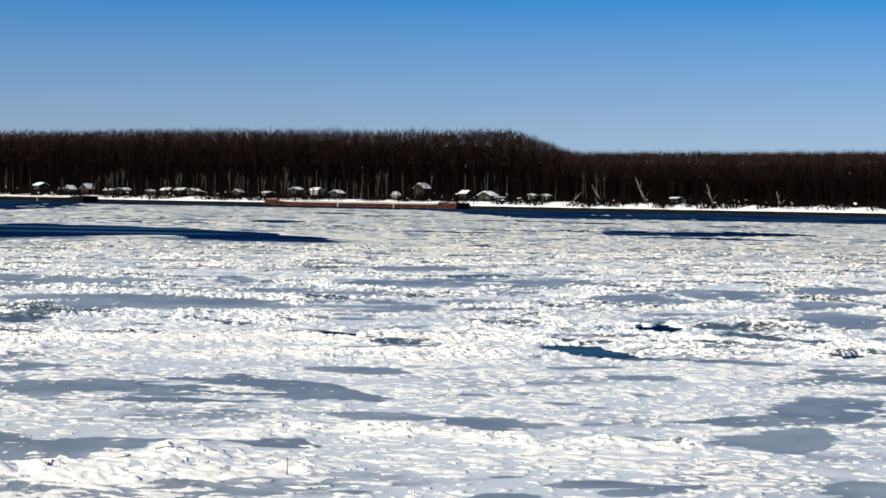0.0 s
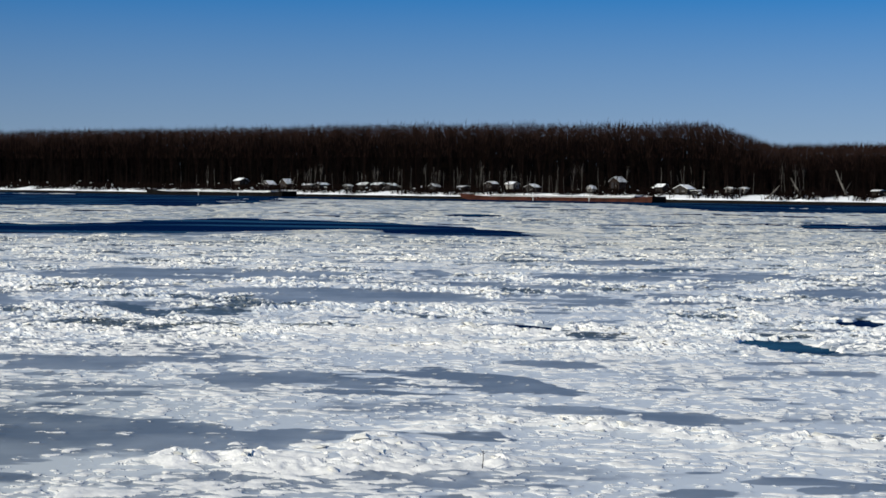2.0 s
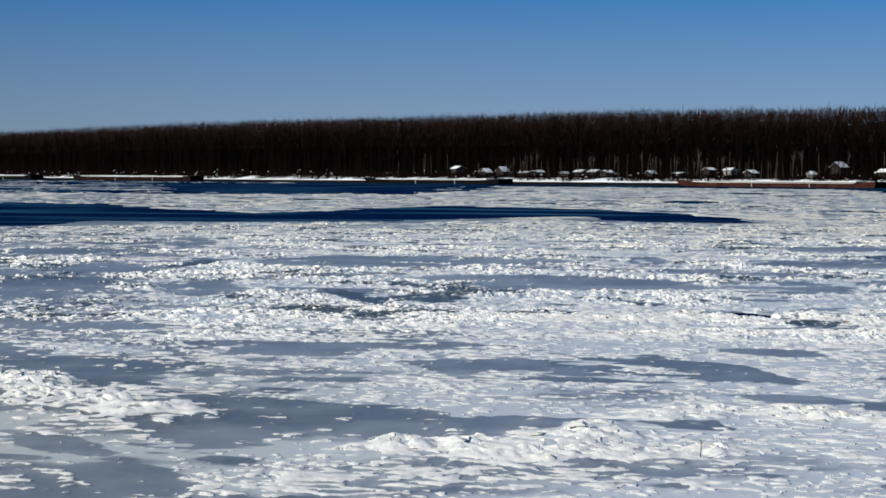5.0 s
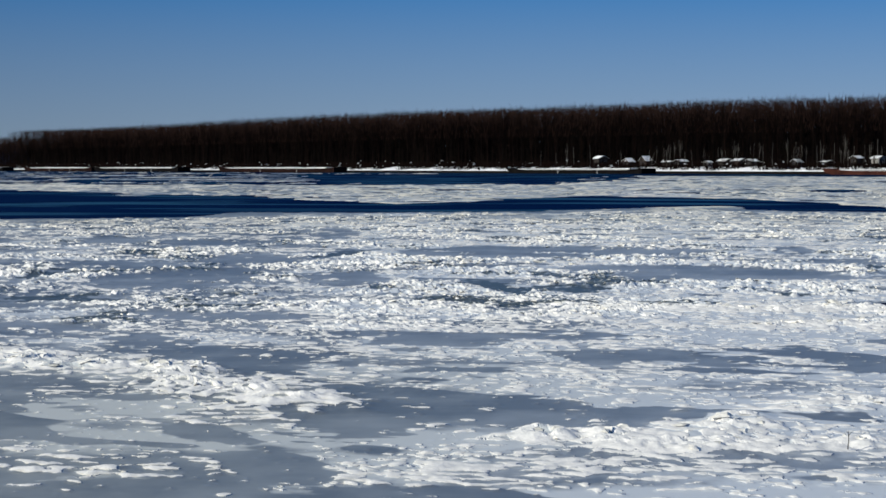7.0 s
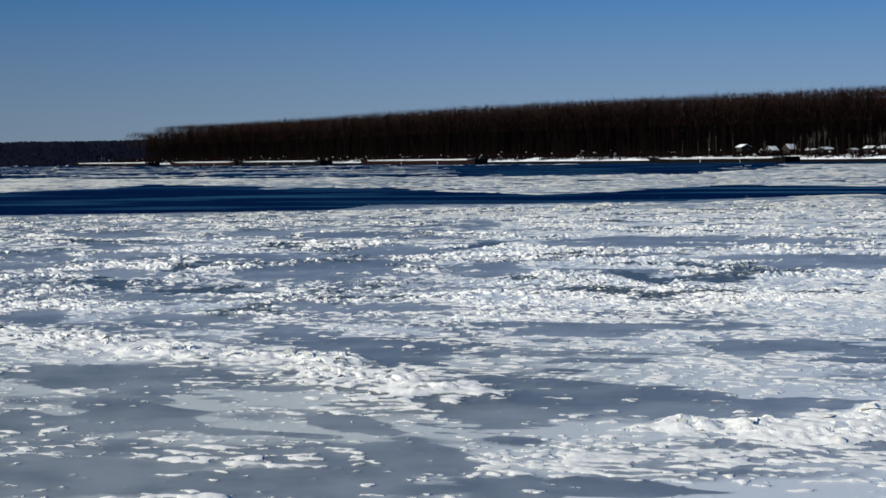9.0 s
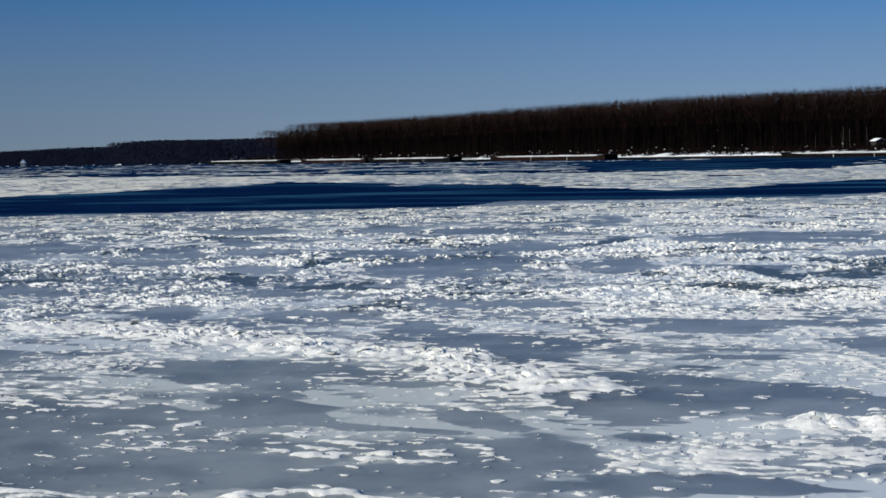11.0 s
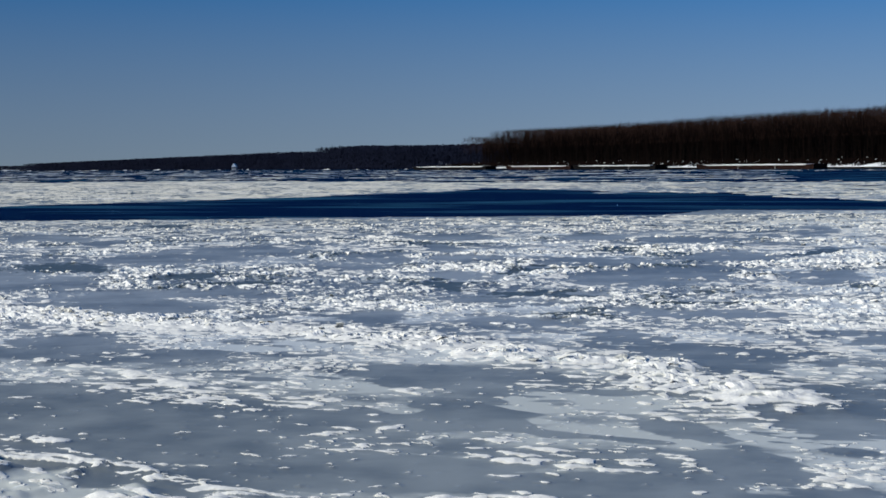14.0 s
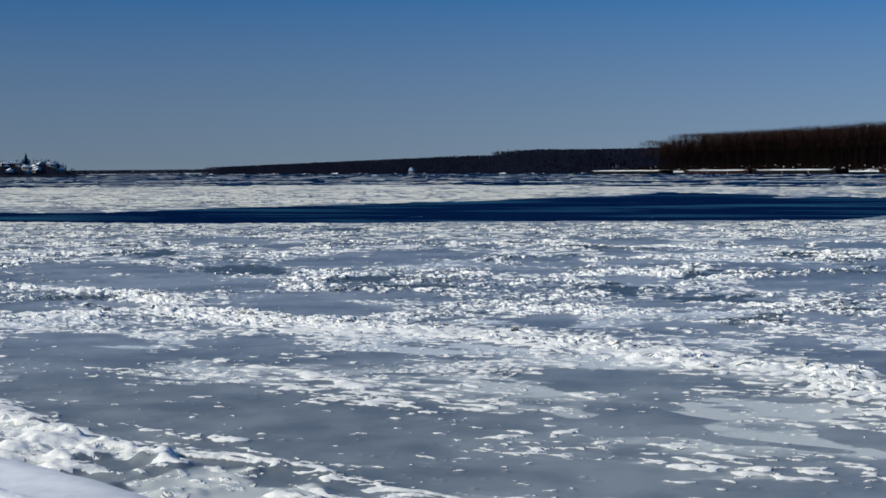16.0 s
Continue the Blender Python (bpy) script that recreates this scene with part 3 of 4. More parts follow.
def ice_height(x, y, water, cover, rubble, crest, ridge, film, wet_shade, lump, bare):
    r = np.hypot(x, y)
    plate = smooth(cover, 0.44, 0.62)
    z = 0.015 + plate * (0.016 + 0.006 * smooth(r, 28, 40) + 0.035 * np.clip(cover - 0.5, 0, 0.8)) * (0.7 + 0.5 * gnoise(x / 0.9, y / 0.9, 15))
    z = z + rubble * (0.01 + lump * (0.05 + 0.05 * smooth(r, 36, 60)) * (0.5 + 0.9 * np.clip(0.5 + fbm(x, y, 2.5, 2, 12), 0, 1)))
    z = z + crest * (0.36 + 0.42 * np.abs(gnoise(x / 0.75, y / 0.42, 9)) + 0.30 * np.abs(gnoise(x / 0.30, y / 0.20, 10)) * (r < 60))
    return z * (1 - water) - 0.25 * water


def river_ice():
    fine = np.arange(-49.0, 20.01, 0.092)
    ang = np.radians(np.concatenate([fine, np.arange(25.0, 308.0, 3.5)]))
    rows = [9.0]
    while rows[-1] < 4600:
        rows.append(rows[-1] * (1.03 if rows[-1] < 13 or rows[-1] > 700 else 1.0036 if rows[-1] < 50 else 1.006 if rows[-1] < 160 else 1.009))
    rad = np.array(rows)
    A, R = np.meshgrid(ang, rad)
    x, y = (R * np.sin(A)).ravel(), (R * np.cos(A)).ravel()
    state = river_state(x, y)
    z = ice_height(x, y, *state)
    na, nr = len(ang), len(rad)
    i = np.arange(nr - 1)[:, None] * na + np.arange(na)[None, :]
    j = np.arange(nr - 1)[:, None] * na + (np.arange(na)[None, :] + 1) % na
    quads = np.stack([i, i + na, j + na, j], -1).reshape(-1, 4)
    me = mesh_np("river_ice", np.stack([x, y, z], -1), quads[:, ::-1].copy(), M_ICE, True)
    me.polygons.foreach_set("use_smooth", (state[2][quads[:, 0]] < 0.45) | (np.hypot(x, y)[quads[:, 0]] > 110))
    for nm, k in (("cover", 1), ("film", 5), ("wet_shade", 6), ("bare", 8)):
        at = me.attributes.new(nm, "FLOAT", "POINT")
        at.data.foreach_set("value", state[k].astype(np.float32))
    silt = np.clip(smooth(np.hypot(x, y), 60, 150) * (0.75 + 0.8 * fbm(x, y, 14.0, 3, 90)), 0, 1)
    # the same tint turns the clear sheets near the shore grey rather than blue
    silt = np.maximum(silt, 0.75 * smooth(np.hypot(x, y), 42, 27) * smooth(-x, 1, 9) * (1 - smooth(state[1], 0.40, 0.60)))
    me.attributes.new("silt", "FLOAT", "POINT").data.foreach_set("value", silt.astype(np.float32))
    ob = new("river_ice", me)
    tagged(ob, "blue-grey frozen river ice under broken wind-blown snow", "river ice", kind="structure")
    return ob


RIVER_ICE = river_ice()
water = mesh_ob("river_water", [(-4600, -4600, -0.02), (4600, -4600, -0.02), (4600, 4600, -0.02), (-4600, 4600, -0.02)], [(0, 1, 2, 3)], M_WATER)
tagged(water, "dark blue open river water between the ice", "water", kind="structure")


# ---- broken ice blocks ----
CUBE = np.array([(x, y, z) for x in (-1, 1) for y in (-1, 1) for z in (-1, 1)], dtype=float)
CUBE_Q = np.array([(0, 1, 3, 2), (4, 6, 7, 5), (0, 4, 5, 1), (2, 3, 7, 6), (0, 2, 6, 4), (1, 5, 7, 3)])


def scatter(rng, count, r0, r1, a0=-50.0, a1=21.0):
    """Places spread evenly over a fan of the river."""
    r = np.sqrt(rng.uniform(r0 * r0, r1 * r1, count))
    a = np.radians(rng.uniform(a0, a1, count))
    return r * np.sin(a), r * np.cos(a)


def turns(rng, n, tilt):
    yaw, tx, ty = rng.uniform(0, 6.283, n), rng.normal(0, tilt, n), rng.normal(0, tilt, n)
    cz, sz, cx, sx, cy, sy = np.cos(yaw), np.sin(yaw), np.cos(tx), np.sin(tx), np.cos(ty), np.sin(ty)
    o, i = np.zeros(n), np.ones(n)
    rz = np.stack([np.stack([cz, -sz, o], -1), np.stack([sz, cz, o], -1), np.stack([o, o, i], -1)], 1)
    rx = np.stack([np.stack([i, o, o], -1), np.stack([o, cx, -sx], -1), np.stack([o, sx, cx], -1)], 1)
    ry = np.stack([np.stack([cy, o, sy], -1), np.stack([o, i, o], -1), np.stack([-sy, o, cy], -1)], 1)
    return rz @ rx @ ry


def blocks(rng, x, y, z, size, tilt, flat=1.0):
    n = len(x)
    dims = size[:, None] * np.stack([rng.uniform(0.7, 1.9, n), rng.uniform(0.4, 1.1, n), flat * rng.uniform(0.18, 0.50, n)], -1) * 0.5
    v = CUBE[None] * (1 + rng.uniform(-0.45, 0.30, (n, 8, 3)))
    top = CUBE[:, 2] > 0
    v[:, top, :2] = v[:, top, :2] * rng.uniform(0.15, 0.85, (n, 1, 2)) + rng.uniform(-0.35, 0.35, (n, 1, 2))
    v = v * dims[:, None, :]
    v = np.einsum("nij,nkj->nki", turns(rng, n, tilt), v)
    return v + np.stack([x, y, z + 0.16 * flat * size], -1)[:, None, :]


def ice_rubble():
    rng = np.random.RandomState(3)
    allv, loose = [], []
    for r0, r1, per_m2, lo, hi in ((14, 50, 44.0, 0.045, 0.22), (14, 38, 14.0, 0.04, 0.19), (38, 62, 16.0, 0.04, 0.22), (62, 130, 4.5, 0.07, 0.36), (130, 230, 0.5, 0.12, 0.40)):
        n = int(per_m2 * 0.5 * radians(71) * (r1 * r1 - r0 * r0))
        x, y = scatter(rng, n, r0, r1)
        st = river_state(x, y)
        keep = (rng.uniform(0, 1, n) < (0.8 * st[4] ** 2 * st[2] if per_m2 == 44.0 else st[2] ** 3))
        st = [q[keep] for q in st]
        x, y = x[keep], y[keep]
        m = len(x)
        size = (lo + (hi - lo) * rng.uniform(0, 1, m) ** 2.2) * (0.75 + 0.35 * st[4])
        z = ice_height(x, y, *st) - 0.02
        v = blocks(rng, x, y, z, size, 0.22 if r0 < 60 else 0.14, 0.62 if r0 < 60 else 0.75)
        if r1 == 38:
            near = np.argsort(np.hypot(x, y) - 90 * size)[:300]
            loose = v[near]
            v = np.delete(v, near, 0)
        allv.append(v)
    v = np.concatenate(allv)
    n = len(v)
    q = (CUBE_Q[[0, 1, 2, 3, 5]][None] + 8 * np.arange(n)[:, None, None]).reshape(-1, 4)
    ob = new("ice_rubble", mesh_np("ice_rubble", v.reshape(-1, 3), q, M_RUBBLE))
    tagged(ob, "white jumbled blocks of broken river ice", "ice rubble", kind="stuff")
    return loose


LOOSE = ice_rubble()
for v in LOOSE:
    c = v.mean(0)
    ob = mesh_ob("ice_block", v - c, CUBE_Q, M_RUBBLE, RIVER_ICE)
    ob.location = c


# ---- near bank: a snowed-over stone ledge above the ice ----
def near_bank():
    p0, u = np.array((-13.7, 12.9)), np.array((-0.951, 0.308))
    n_in = np.array((-0.308, -0.951))
    prof = [(-0.9, -0.15), (-0.55, 0.1), (-0.2, 0.55), (0.0, 0.78), (0.12, 0.84), (0.35, 0.83), (0.75, 0.78), (0.95, 0.80), (1.1, 0.90), (1.3, 0.92), (1.6, 0.86), (2.2, 0.9),
            (4.0, 1.3), (7.0, 1.85), (12, 2.1), (40, 2.6), (300, 4.0), (4300, 6.0)]
    sv = np.concatenate([np.arange(-4300, -60, 400.0), np.arange(-60, 40, 0.25), np.arange(40, 4400, 400.0)])
    s, k = np.meshgrid(sv, np.arange(len(prof)))
    d = np.array([p[0] for p in prof])[k]
    z = np.array([p[1] for p in prof])[k]
    wob = 0.10 * fbm(s, d * 2, 2.5, 3, 200)
    x = p0[0] + s * u[0] + (d + wob) * n_in[0]
    y = p0[1] + s * u[1] + (d + wob) * n_in[1]
    z = z + 0.05 * fbm(s, d * 3, 1.2, 3, 210) * (d > -0.3)
    ns = len(sv)
    i = (np.arange(len(prof) - 1)[:, None] * ns + np.arange(ns - 1)[None]).ravel()
    q = np.stack([i, i + 1, i + 1 + ns, i + ns], -1)
    me = mesh_np("bank_near", np.stack([x, y, z], -1).reshape(-1, 3), q, M_SNOW, True)
    me.materials.append(M_LEDGE)
    me.polygons.foreach_set("material_index", ((i // ns >= 1) & (i // ns < 7)).astype(np.int32))
    ob = new("bank_near", me)
    tagged(ob, "smooth snow-covered stone ledge along the near bank", "bank", kind="structure")


near_bank()


# ---- far bank: the wooded island's ground ----
def island_ground():
    prof = [(3.0, -0.6), (1.2, -0.2), (0.4, 0.35), (0.0, 0.95), (-0.8, 1.2), (-3, 1.6), (-6, 2.2), (-10, 2.5), (-18, 2.6), (-40, 2.7), (-120, 2.8), (-600, 3)]
    sv = np.concatenate([np.arange(-1500, -200, 60.0), np.arange(-200, 900, 1.5)])
    s, k = np.meshgrid(sv, np.arange(len(prof)))
    off, z = np.array([p[0] for p in prof])[k], np.array([p[1] for p in prof])[k]
    end = smooth(s, 905, 860)
    wob = 1.6 * fbm(s, off * 0, 24.0, 3, 220)
    x = BANK0[0] + s * BANK_U[0] + (off + wob) * BANK_N[0]
    y = BANK0[1] + s * BANK_U[1] + (off + wob) * BANK_N[1]
    z = z + (0.9 * fbm(s, off, 7.0, 3, 230) + 0.3 * fbm(s, off, 2.0, 2, 234)) * (off < -0.5)
    z = z * end - 0.5 * (1 - end)
    ns = len(sv)
    i = (np.arange(len(prof) - 1)[:, None] * ns + np.arange(ns - 1)[None]).ravel()
    q = np.stack([i, i + ns, i + 1 + ns, i + 1], -1)
    me = mesh_np("island_ground", np.stack([x, y, z], -1).reshape(-1, 3), q, M_SNOW, True)
    me.materials.append(M_SOIL)
    me.polygons.foreach_set("material_index", (i // ns < 3).astype(np.int32))
    tagged(new("island_ground", me), "snow-covered low river bank with a dark earth edge", "ground", kind="structure")


island_ground()


# ---- trees ----
def spikes(p, q, r):
    """Tapering three-sided rods from p to q, of foot radius r: points and triangles."""
    n = len(p)
    d = q - p
    d = d / (np.linalg.norm(d, axis=1, keepdims=True) + 1e-9)
    a = np.cross(d, np.where(np.abs(d[:, 2:3]) > 0.9, (1.0, 0, 0), (0, 0, 1.0)))
    a /= np.linalg.norm(a, axis=1, keepdims=True)
    b = np.cross(d, a)
    ring = [p + r[:, None] * (math.cos(t) * a + math.sin(t) * b) for t in (0, 2.094, 4.189)]
    v = np.stack([*ring, q], 1)
    f = np.array([(0, 1, 3), (1, 2, 3), (2, 0, 3)])[None] + 4 * np.arange(n)[:, None, None]
    return v.reshape(-1, 3), f.reshape(-1, 3)


def poplar_rods(rng, h, limbs, twigs, clear=0.34, spread=0.16, thick=1.0):
    """Rods of a tall bare tree: steep limbs off one stem, twigs off the limbs."""
    z = h * (clear + (0.93 - clear) * rng.uniform(0, 1, limbs) ** 0.85)
    ang = rng.uniform(0, 6.283, limbs)
    ln = (h - z) * rng.uniform(0.35, 0.75, limbs) + h * 0.05
    out = spread * h * (0.35 + 0.65 * np.sin(np.pi * np.clip((z / h - clear) / (1 - clear), 0, 1) * 0.8 + 0.4)) * rng.uniform(0.5, 1.1, limbs) * (1.15 - 0.75 * z / h)
    p = np.stack([0.01 * h * np.cos(ang), 0.01 * h * np.sin(ang), z], -1)
    q = p + np.stack([out * np.cos(ang), out * np.sin(ang), np.minimum(ln, 0.94 * (h - z)) + 0.3], -1)
    k = rng.randint(0, limbs, twigs)
    t = rng.uniform(0.2, 0.95, twigs)[:, None]
    tp = p[k] * (1 - t) + q[k] * t
    td = rng.normal(0, 1, (twigs, 3)) * (1, 1, 0.6) + (0, 0, 1.0)
    td /= np.linalg.norm(td, axis=1, keepdims=True)
    tq = tp + td * rng.uniform(0.6, 2.2, twigs)[:, None] * h / 24
    tq[:, 2] = np.minimum(tq[:, 2], h * 1.03)
    P, Q = np.concatenate([p, tp]), np.concatenate([q, tq])
    R = np.concatenate([np.full(limbs, 0.09), np.full(twigs, 0.045)]) * thick * h / 24
    return P, Q, R


def stem(h, r0, r1, rng, sides=6, bends=5, z0=0.0):
    """A tapered, slightly crooked trunk."""
    v, f = [], []
    dx = dy = 0.0
    for k in range(bends + 1):
        t = k / bends
        r = r0 * (1 - t) + r1 * t + (0.35 * r0 if k == 0 else 0)
        for j in range(sides):
            a = 6.283 * j / sides
            v.append((dx + r * math.cos(a), dy + r * math.sin(a), z0 + h * t))
        dx += rng.normal(0, 0.012 * h)
        dy += rng.normal(0, 0.012 * h)
    for k in range(bends):
        for j in range(sides):
            a, b = k * sides + j, k * sides + (j + 1) % sides
            f.append((a, b, b + sides, a + sides))
    f.append(tuple(range(bends * sides, bends * sides + sides)))
    return v, f


def tree(name, label, category, h, rng, bark, twig_mat, limbs=30, twigs=190, clear=0.34, spread=0.16, r0=0.24, thick=1.0, group=""):
    root = new(name)
    tagged(root, label, category, group)
    v, f = stem(h * 0.9, r0, 0.04, rng, z0=-0.6)
    mesh_ob("trunk", v, f, bark, root)
    cv, cf = spikes(*poplar_rods(rng, h, limbs, twigs, clear, spread, thick=thick))
    c = new("crown", mesh_np("crown", cv, cf, twig_mat))
    c.parent = root
    return root


def ground_z(off):
    return 2.3 if off < -8 else 1.5


def place(ob, s, off, rng=None, scale=1.0, z=None, turn=None):
    x, y = bank_xy(s, off)
    yaw = turn if turn is not None else (rng.uniform(0, 360) if rng else -40.67)
    return copy_thing(ob, pose(x, y, ground_z(off) if z is None else z, rng.normal(0, 3) if rng else 0, rng.normal(0, 3) if rng else 0, yaw) @ Matrix.Diagonal((scale, scale, scale, 1)))


def wood_height(s, off=-20.0):
    """Height of the treetops s metres along the far bank; the tall stand's edge runs inland on the slant."""
    s = np.asarray(s, float) + 0.7 * (np.asarray(off, float) + 20) * (np.asarray(s, float) < 200)
    h = 16.7 + 8.0 * smooth(s, -22, 12) + 1.7 * smooth(s, 25, 170) + 0.5 * smooth(s, 200, 400) - 2.3 * smooth(s, 420, 700)
    # the upstream end: a dip, a low clump of younger trees, and then the point
    return h - 5.5 * smooth(s, 808, 826) + 2.0 * smooth(s, 835, 848) - 9.0 * smooth(s, 856, 880)


def front_trees():
    rng = np.random.RandomState(21)
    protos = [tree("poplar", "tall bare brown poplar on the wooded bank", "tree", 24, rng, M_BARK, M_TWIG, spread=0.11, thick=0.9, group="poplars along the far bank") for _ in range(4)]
    birches = [tree("birch", "slender pale-barked bare birch by the river bank", "tree", 11, rng, M_BIRCH, M_BIRCH if k == 0 else M_TWIG, 8, 26, 0.34, 0.22, 0.11, 0.8,
                    "pale birches on the bank") for k in range(4)]
    willows = [tree("willow", "low spreading bare willow at the snowy bank", "tree", 13, rng, M_BARK, M_TWIG, 26, 170, 0.12, 0.30, 0.3, 1.0, "willows on the low bank") for _ in range(3)]
    for ob, kind in [(o, 0) for o in protos] + [(o, 1) for o in birches] + [(o, 2) for o in willows]:
        s, off = (rng.uniform(20, 800), -20) if kind == 0 else (rng.uniform(0, 260), -13) if kind == 1 else (rng.uniform(-150, -30), -14)
        x, y = bank_xy(s, off)
        ob.location = (x, y, 2.1)
    for k in range(110):
        s = 8 + 850 * ((k + rng.uniform(-0.4, 0.4)) / 110)
        sc = float(wood_height(s)) / 24 * rng.uniform(0.80, 0.95)
        place(protos[k % 4], s, rng.uniform(-26, -17), rng, sc)
    for k in range(76):
        s = (-25, 12, 48, 80, 96, 125, 150, 176, 205, 250)[k % 10] + rng.normal(0, 9)
        place(birches[k % 4], s, rng.uniform(-21, -8), rng, rng.uniform(0.45, 1.05))
    for k in range(34):
        place(birches[k % 4], rng.uniform(55, 190), rng.uniform(-11, -6), rng, rng.uniform(0.5, 0.95))
    for k in range(46):
        s = -190 + 185 * (k + rng.uniform(-0.4, 0.4)) / 46
        place(willows[k % 3], s, rng.uniform(-24, -7), rng, rng.uniform(0.7, 1.15))


def joined_wood(name, label, mat, spots, protos, rng):
    """Many trees as one mesh: spots are rows of x, y, z, scale."""
    vs, fs, n = [], [], 0
    for x, y, z, sc in spots:
        v, f = protos[rng.randint(len(protos))]
        a = rng.uniform(0, 6.283)
        c, s = math.cos(a), math.sin(a)
        w = np.empty_like(v)
        w[:, 0] = x + sc * (c * v[:, 0] - s * v[:, 1])
        w[:, 1] = y + sc * (s * v[:, 0] + c * v[:, 1])
        w[:, 2] = z + sc * v[:, 2]
        vs.append(w)
        fs.append(f + n)
        n += len(v)
    ob = new(name, mesh_np(name, np.concatenate(vs), np.concatenate(fs), mat))
    return tagged(ob, label, "trees", kind="stuff")


def rod_tree(rng, h, limbs, twigs, clear, spread, r_stem, thick):
    P, Q, R = poplar_rods(rng, h, limbs, twigs, clear, spread, thick=thick)
    P = np.concatenate([[(0, 0, -0.6)], P])
    Q = np.concatenate([[(rng.normal(0, 0.3), rng.normal(0, 0.3), h)], Q])
    return spikes(P, Q, np.concatenate([[r_stem], R]))


def wood():
    rng = np.random.RandomState(31)
    protos = [rod_tree(rng, 24, 20, 92, 0.24, 0.105, 0.22, 1.0) for _ in range(8)]
    low = [rod_tree(rng, 16, 24, 120, 0.10, 0.24, 0.24, 0.9) for _ in range(5)]
    spots, low_spots = [], []
    for k in range(1100):
        s, off = -10 + 878 * (k + rng.uniform(0, 1)) / 1100, -rng.uniform(22, 66)
        x, y = bank_xy(s, off)
        spots.append((x, y, 2.3, float(wood_height(s, off)) / 24 * rng.uniform(0.84, 0.95)))
    for k in range(330):
        s, off = rng.uniform(-330, 6), -rng.uniform(12, 55)
        x, y = bank_xy(s, off)
        low_spots.append((x, y, 2.2, rng.uniform(0.72, 0.98) * float(wood_height(s, off)) / 16))
    for k in range(150):
        s, off = rng.uniform(10, 200), -rng.uniform(6, 11)
        x, y = bank_xy(s, off)
        low_spots.append((x, y, 1.9, rng.uniform(0.22, 0.5)))
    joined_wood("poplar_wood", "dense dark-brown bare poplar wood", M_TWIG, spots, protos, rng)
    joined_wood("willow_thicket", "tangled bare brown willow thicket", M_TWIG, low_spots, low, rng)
    # the close-set stems deeper in the wood
    n = 16000
    s, off = rng.uniform(-340, 872, n), -rng.uniform(30, 130, n)
    x = BANK0[0] + s * BANK_U[0] + off * BANK_N[0]
    y = BANK0[1] + s * BANK_U[1] + off * BANK_N[1]
    h = wood_height(s, off) * rng.uniform(0.74, 0.96, n)
    p = np.stack([x, y, np.full(n, 2.0)], -1)
    q = p + np.stack([rng.normal(0, 0.8, n), rng.normal(0, 0.8, n), h], -1)
    v, f = spikes(p, q, rng.uniform(0.14, 0.42, n))
    # short rods, thick farther in, added as a dark backing that closes gaps
    m = 34000
    s, off = rng.uniform(-340, 872, m), -rng.uniform(26, 110, m)
    x = BANK0[0] + s * BANK_U[0] + off * BANK_N[0]
    y = BANK0[1] + s * BANK_U[1] + off * BANK_N[1]
    p = np.stack([x, y, 2.0 + wood_height(s, off) * rng.uniform(0.12, 0.86, m)], -1)
    q = p + np.stack([rng.normal(0, 1.2, m), rng.normal(0, 1.2, m), rng.uniform(0.5, 3.2, m)], -1)
    q[:, 2] = np.minimum(q[:, 2], 2.0 + np.where(s < 70, 0.80, 0.90) * wood_height(s, off))
    p[:, 2] = np.minimum(p[:, 2], q[:, 2] - 0.4)
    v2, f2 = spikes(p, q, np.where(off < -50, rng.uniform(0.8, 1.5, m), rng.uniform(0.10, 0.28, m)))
    v, f = np.concatenate([v, v2]), np.concatenate([f, f2 + len(v)])
    # the fine even fringe of the upper twigs, its colour lightened for sun
    k = 145000
    s, off = np.where(rng.uniform(0, 1, k) < 0.15, rng.uniform(-330, 20, k), rng.uniform(-330, 870, k)), -rng.uniform(13, 90, k)
    x = BANK0[0] + s * BANK_U[0] + off * BANK_N[0]
    y = BANK0[1] + s * BANK_U[1] + off * BANK_N[1]
    hh = wood_height(s, off) * (1 + 0.045 * fbm(s, off, 11.0, 3, 430))
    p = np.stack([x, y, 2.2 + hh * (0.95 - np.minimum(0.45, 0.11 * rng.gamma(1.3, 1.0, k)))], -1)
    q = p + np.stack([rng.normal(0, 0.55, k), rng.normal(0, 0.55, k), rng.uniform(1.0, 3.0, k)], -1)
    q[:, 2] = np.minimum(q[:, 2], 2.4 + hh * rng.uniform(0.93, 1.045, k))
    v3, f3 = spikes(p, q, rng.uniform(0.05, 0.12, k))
    tagged(new("canopy_fringe", mesh_np("canopy_fringe", v3, f3, M_CANOPY_LIT)), "fine brown upper twigs of the wood, coloured paler as if sunlit", "trees", kind="stuff")
    tagged(new("wood_interior", mesh_np("wood_interior", v, f, M_BARK)), "close-set dark stems and added backing rods deep in the wood", "trees", kind="stuff")


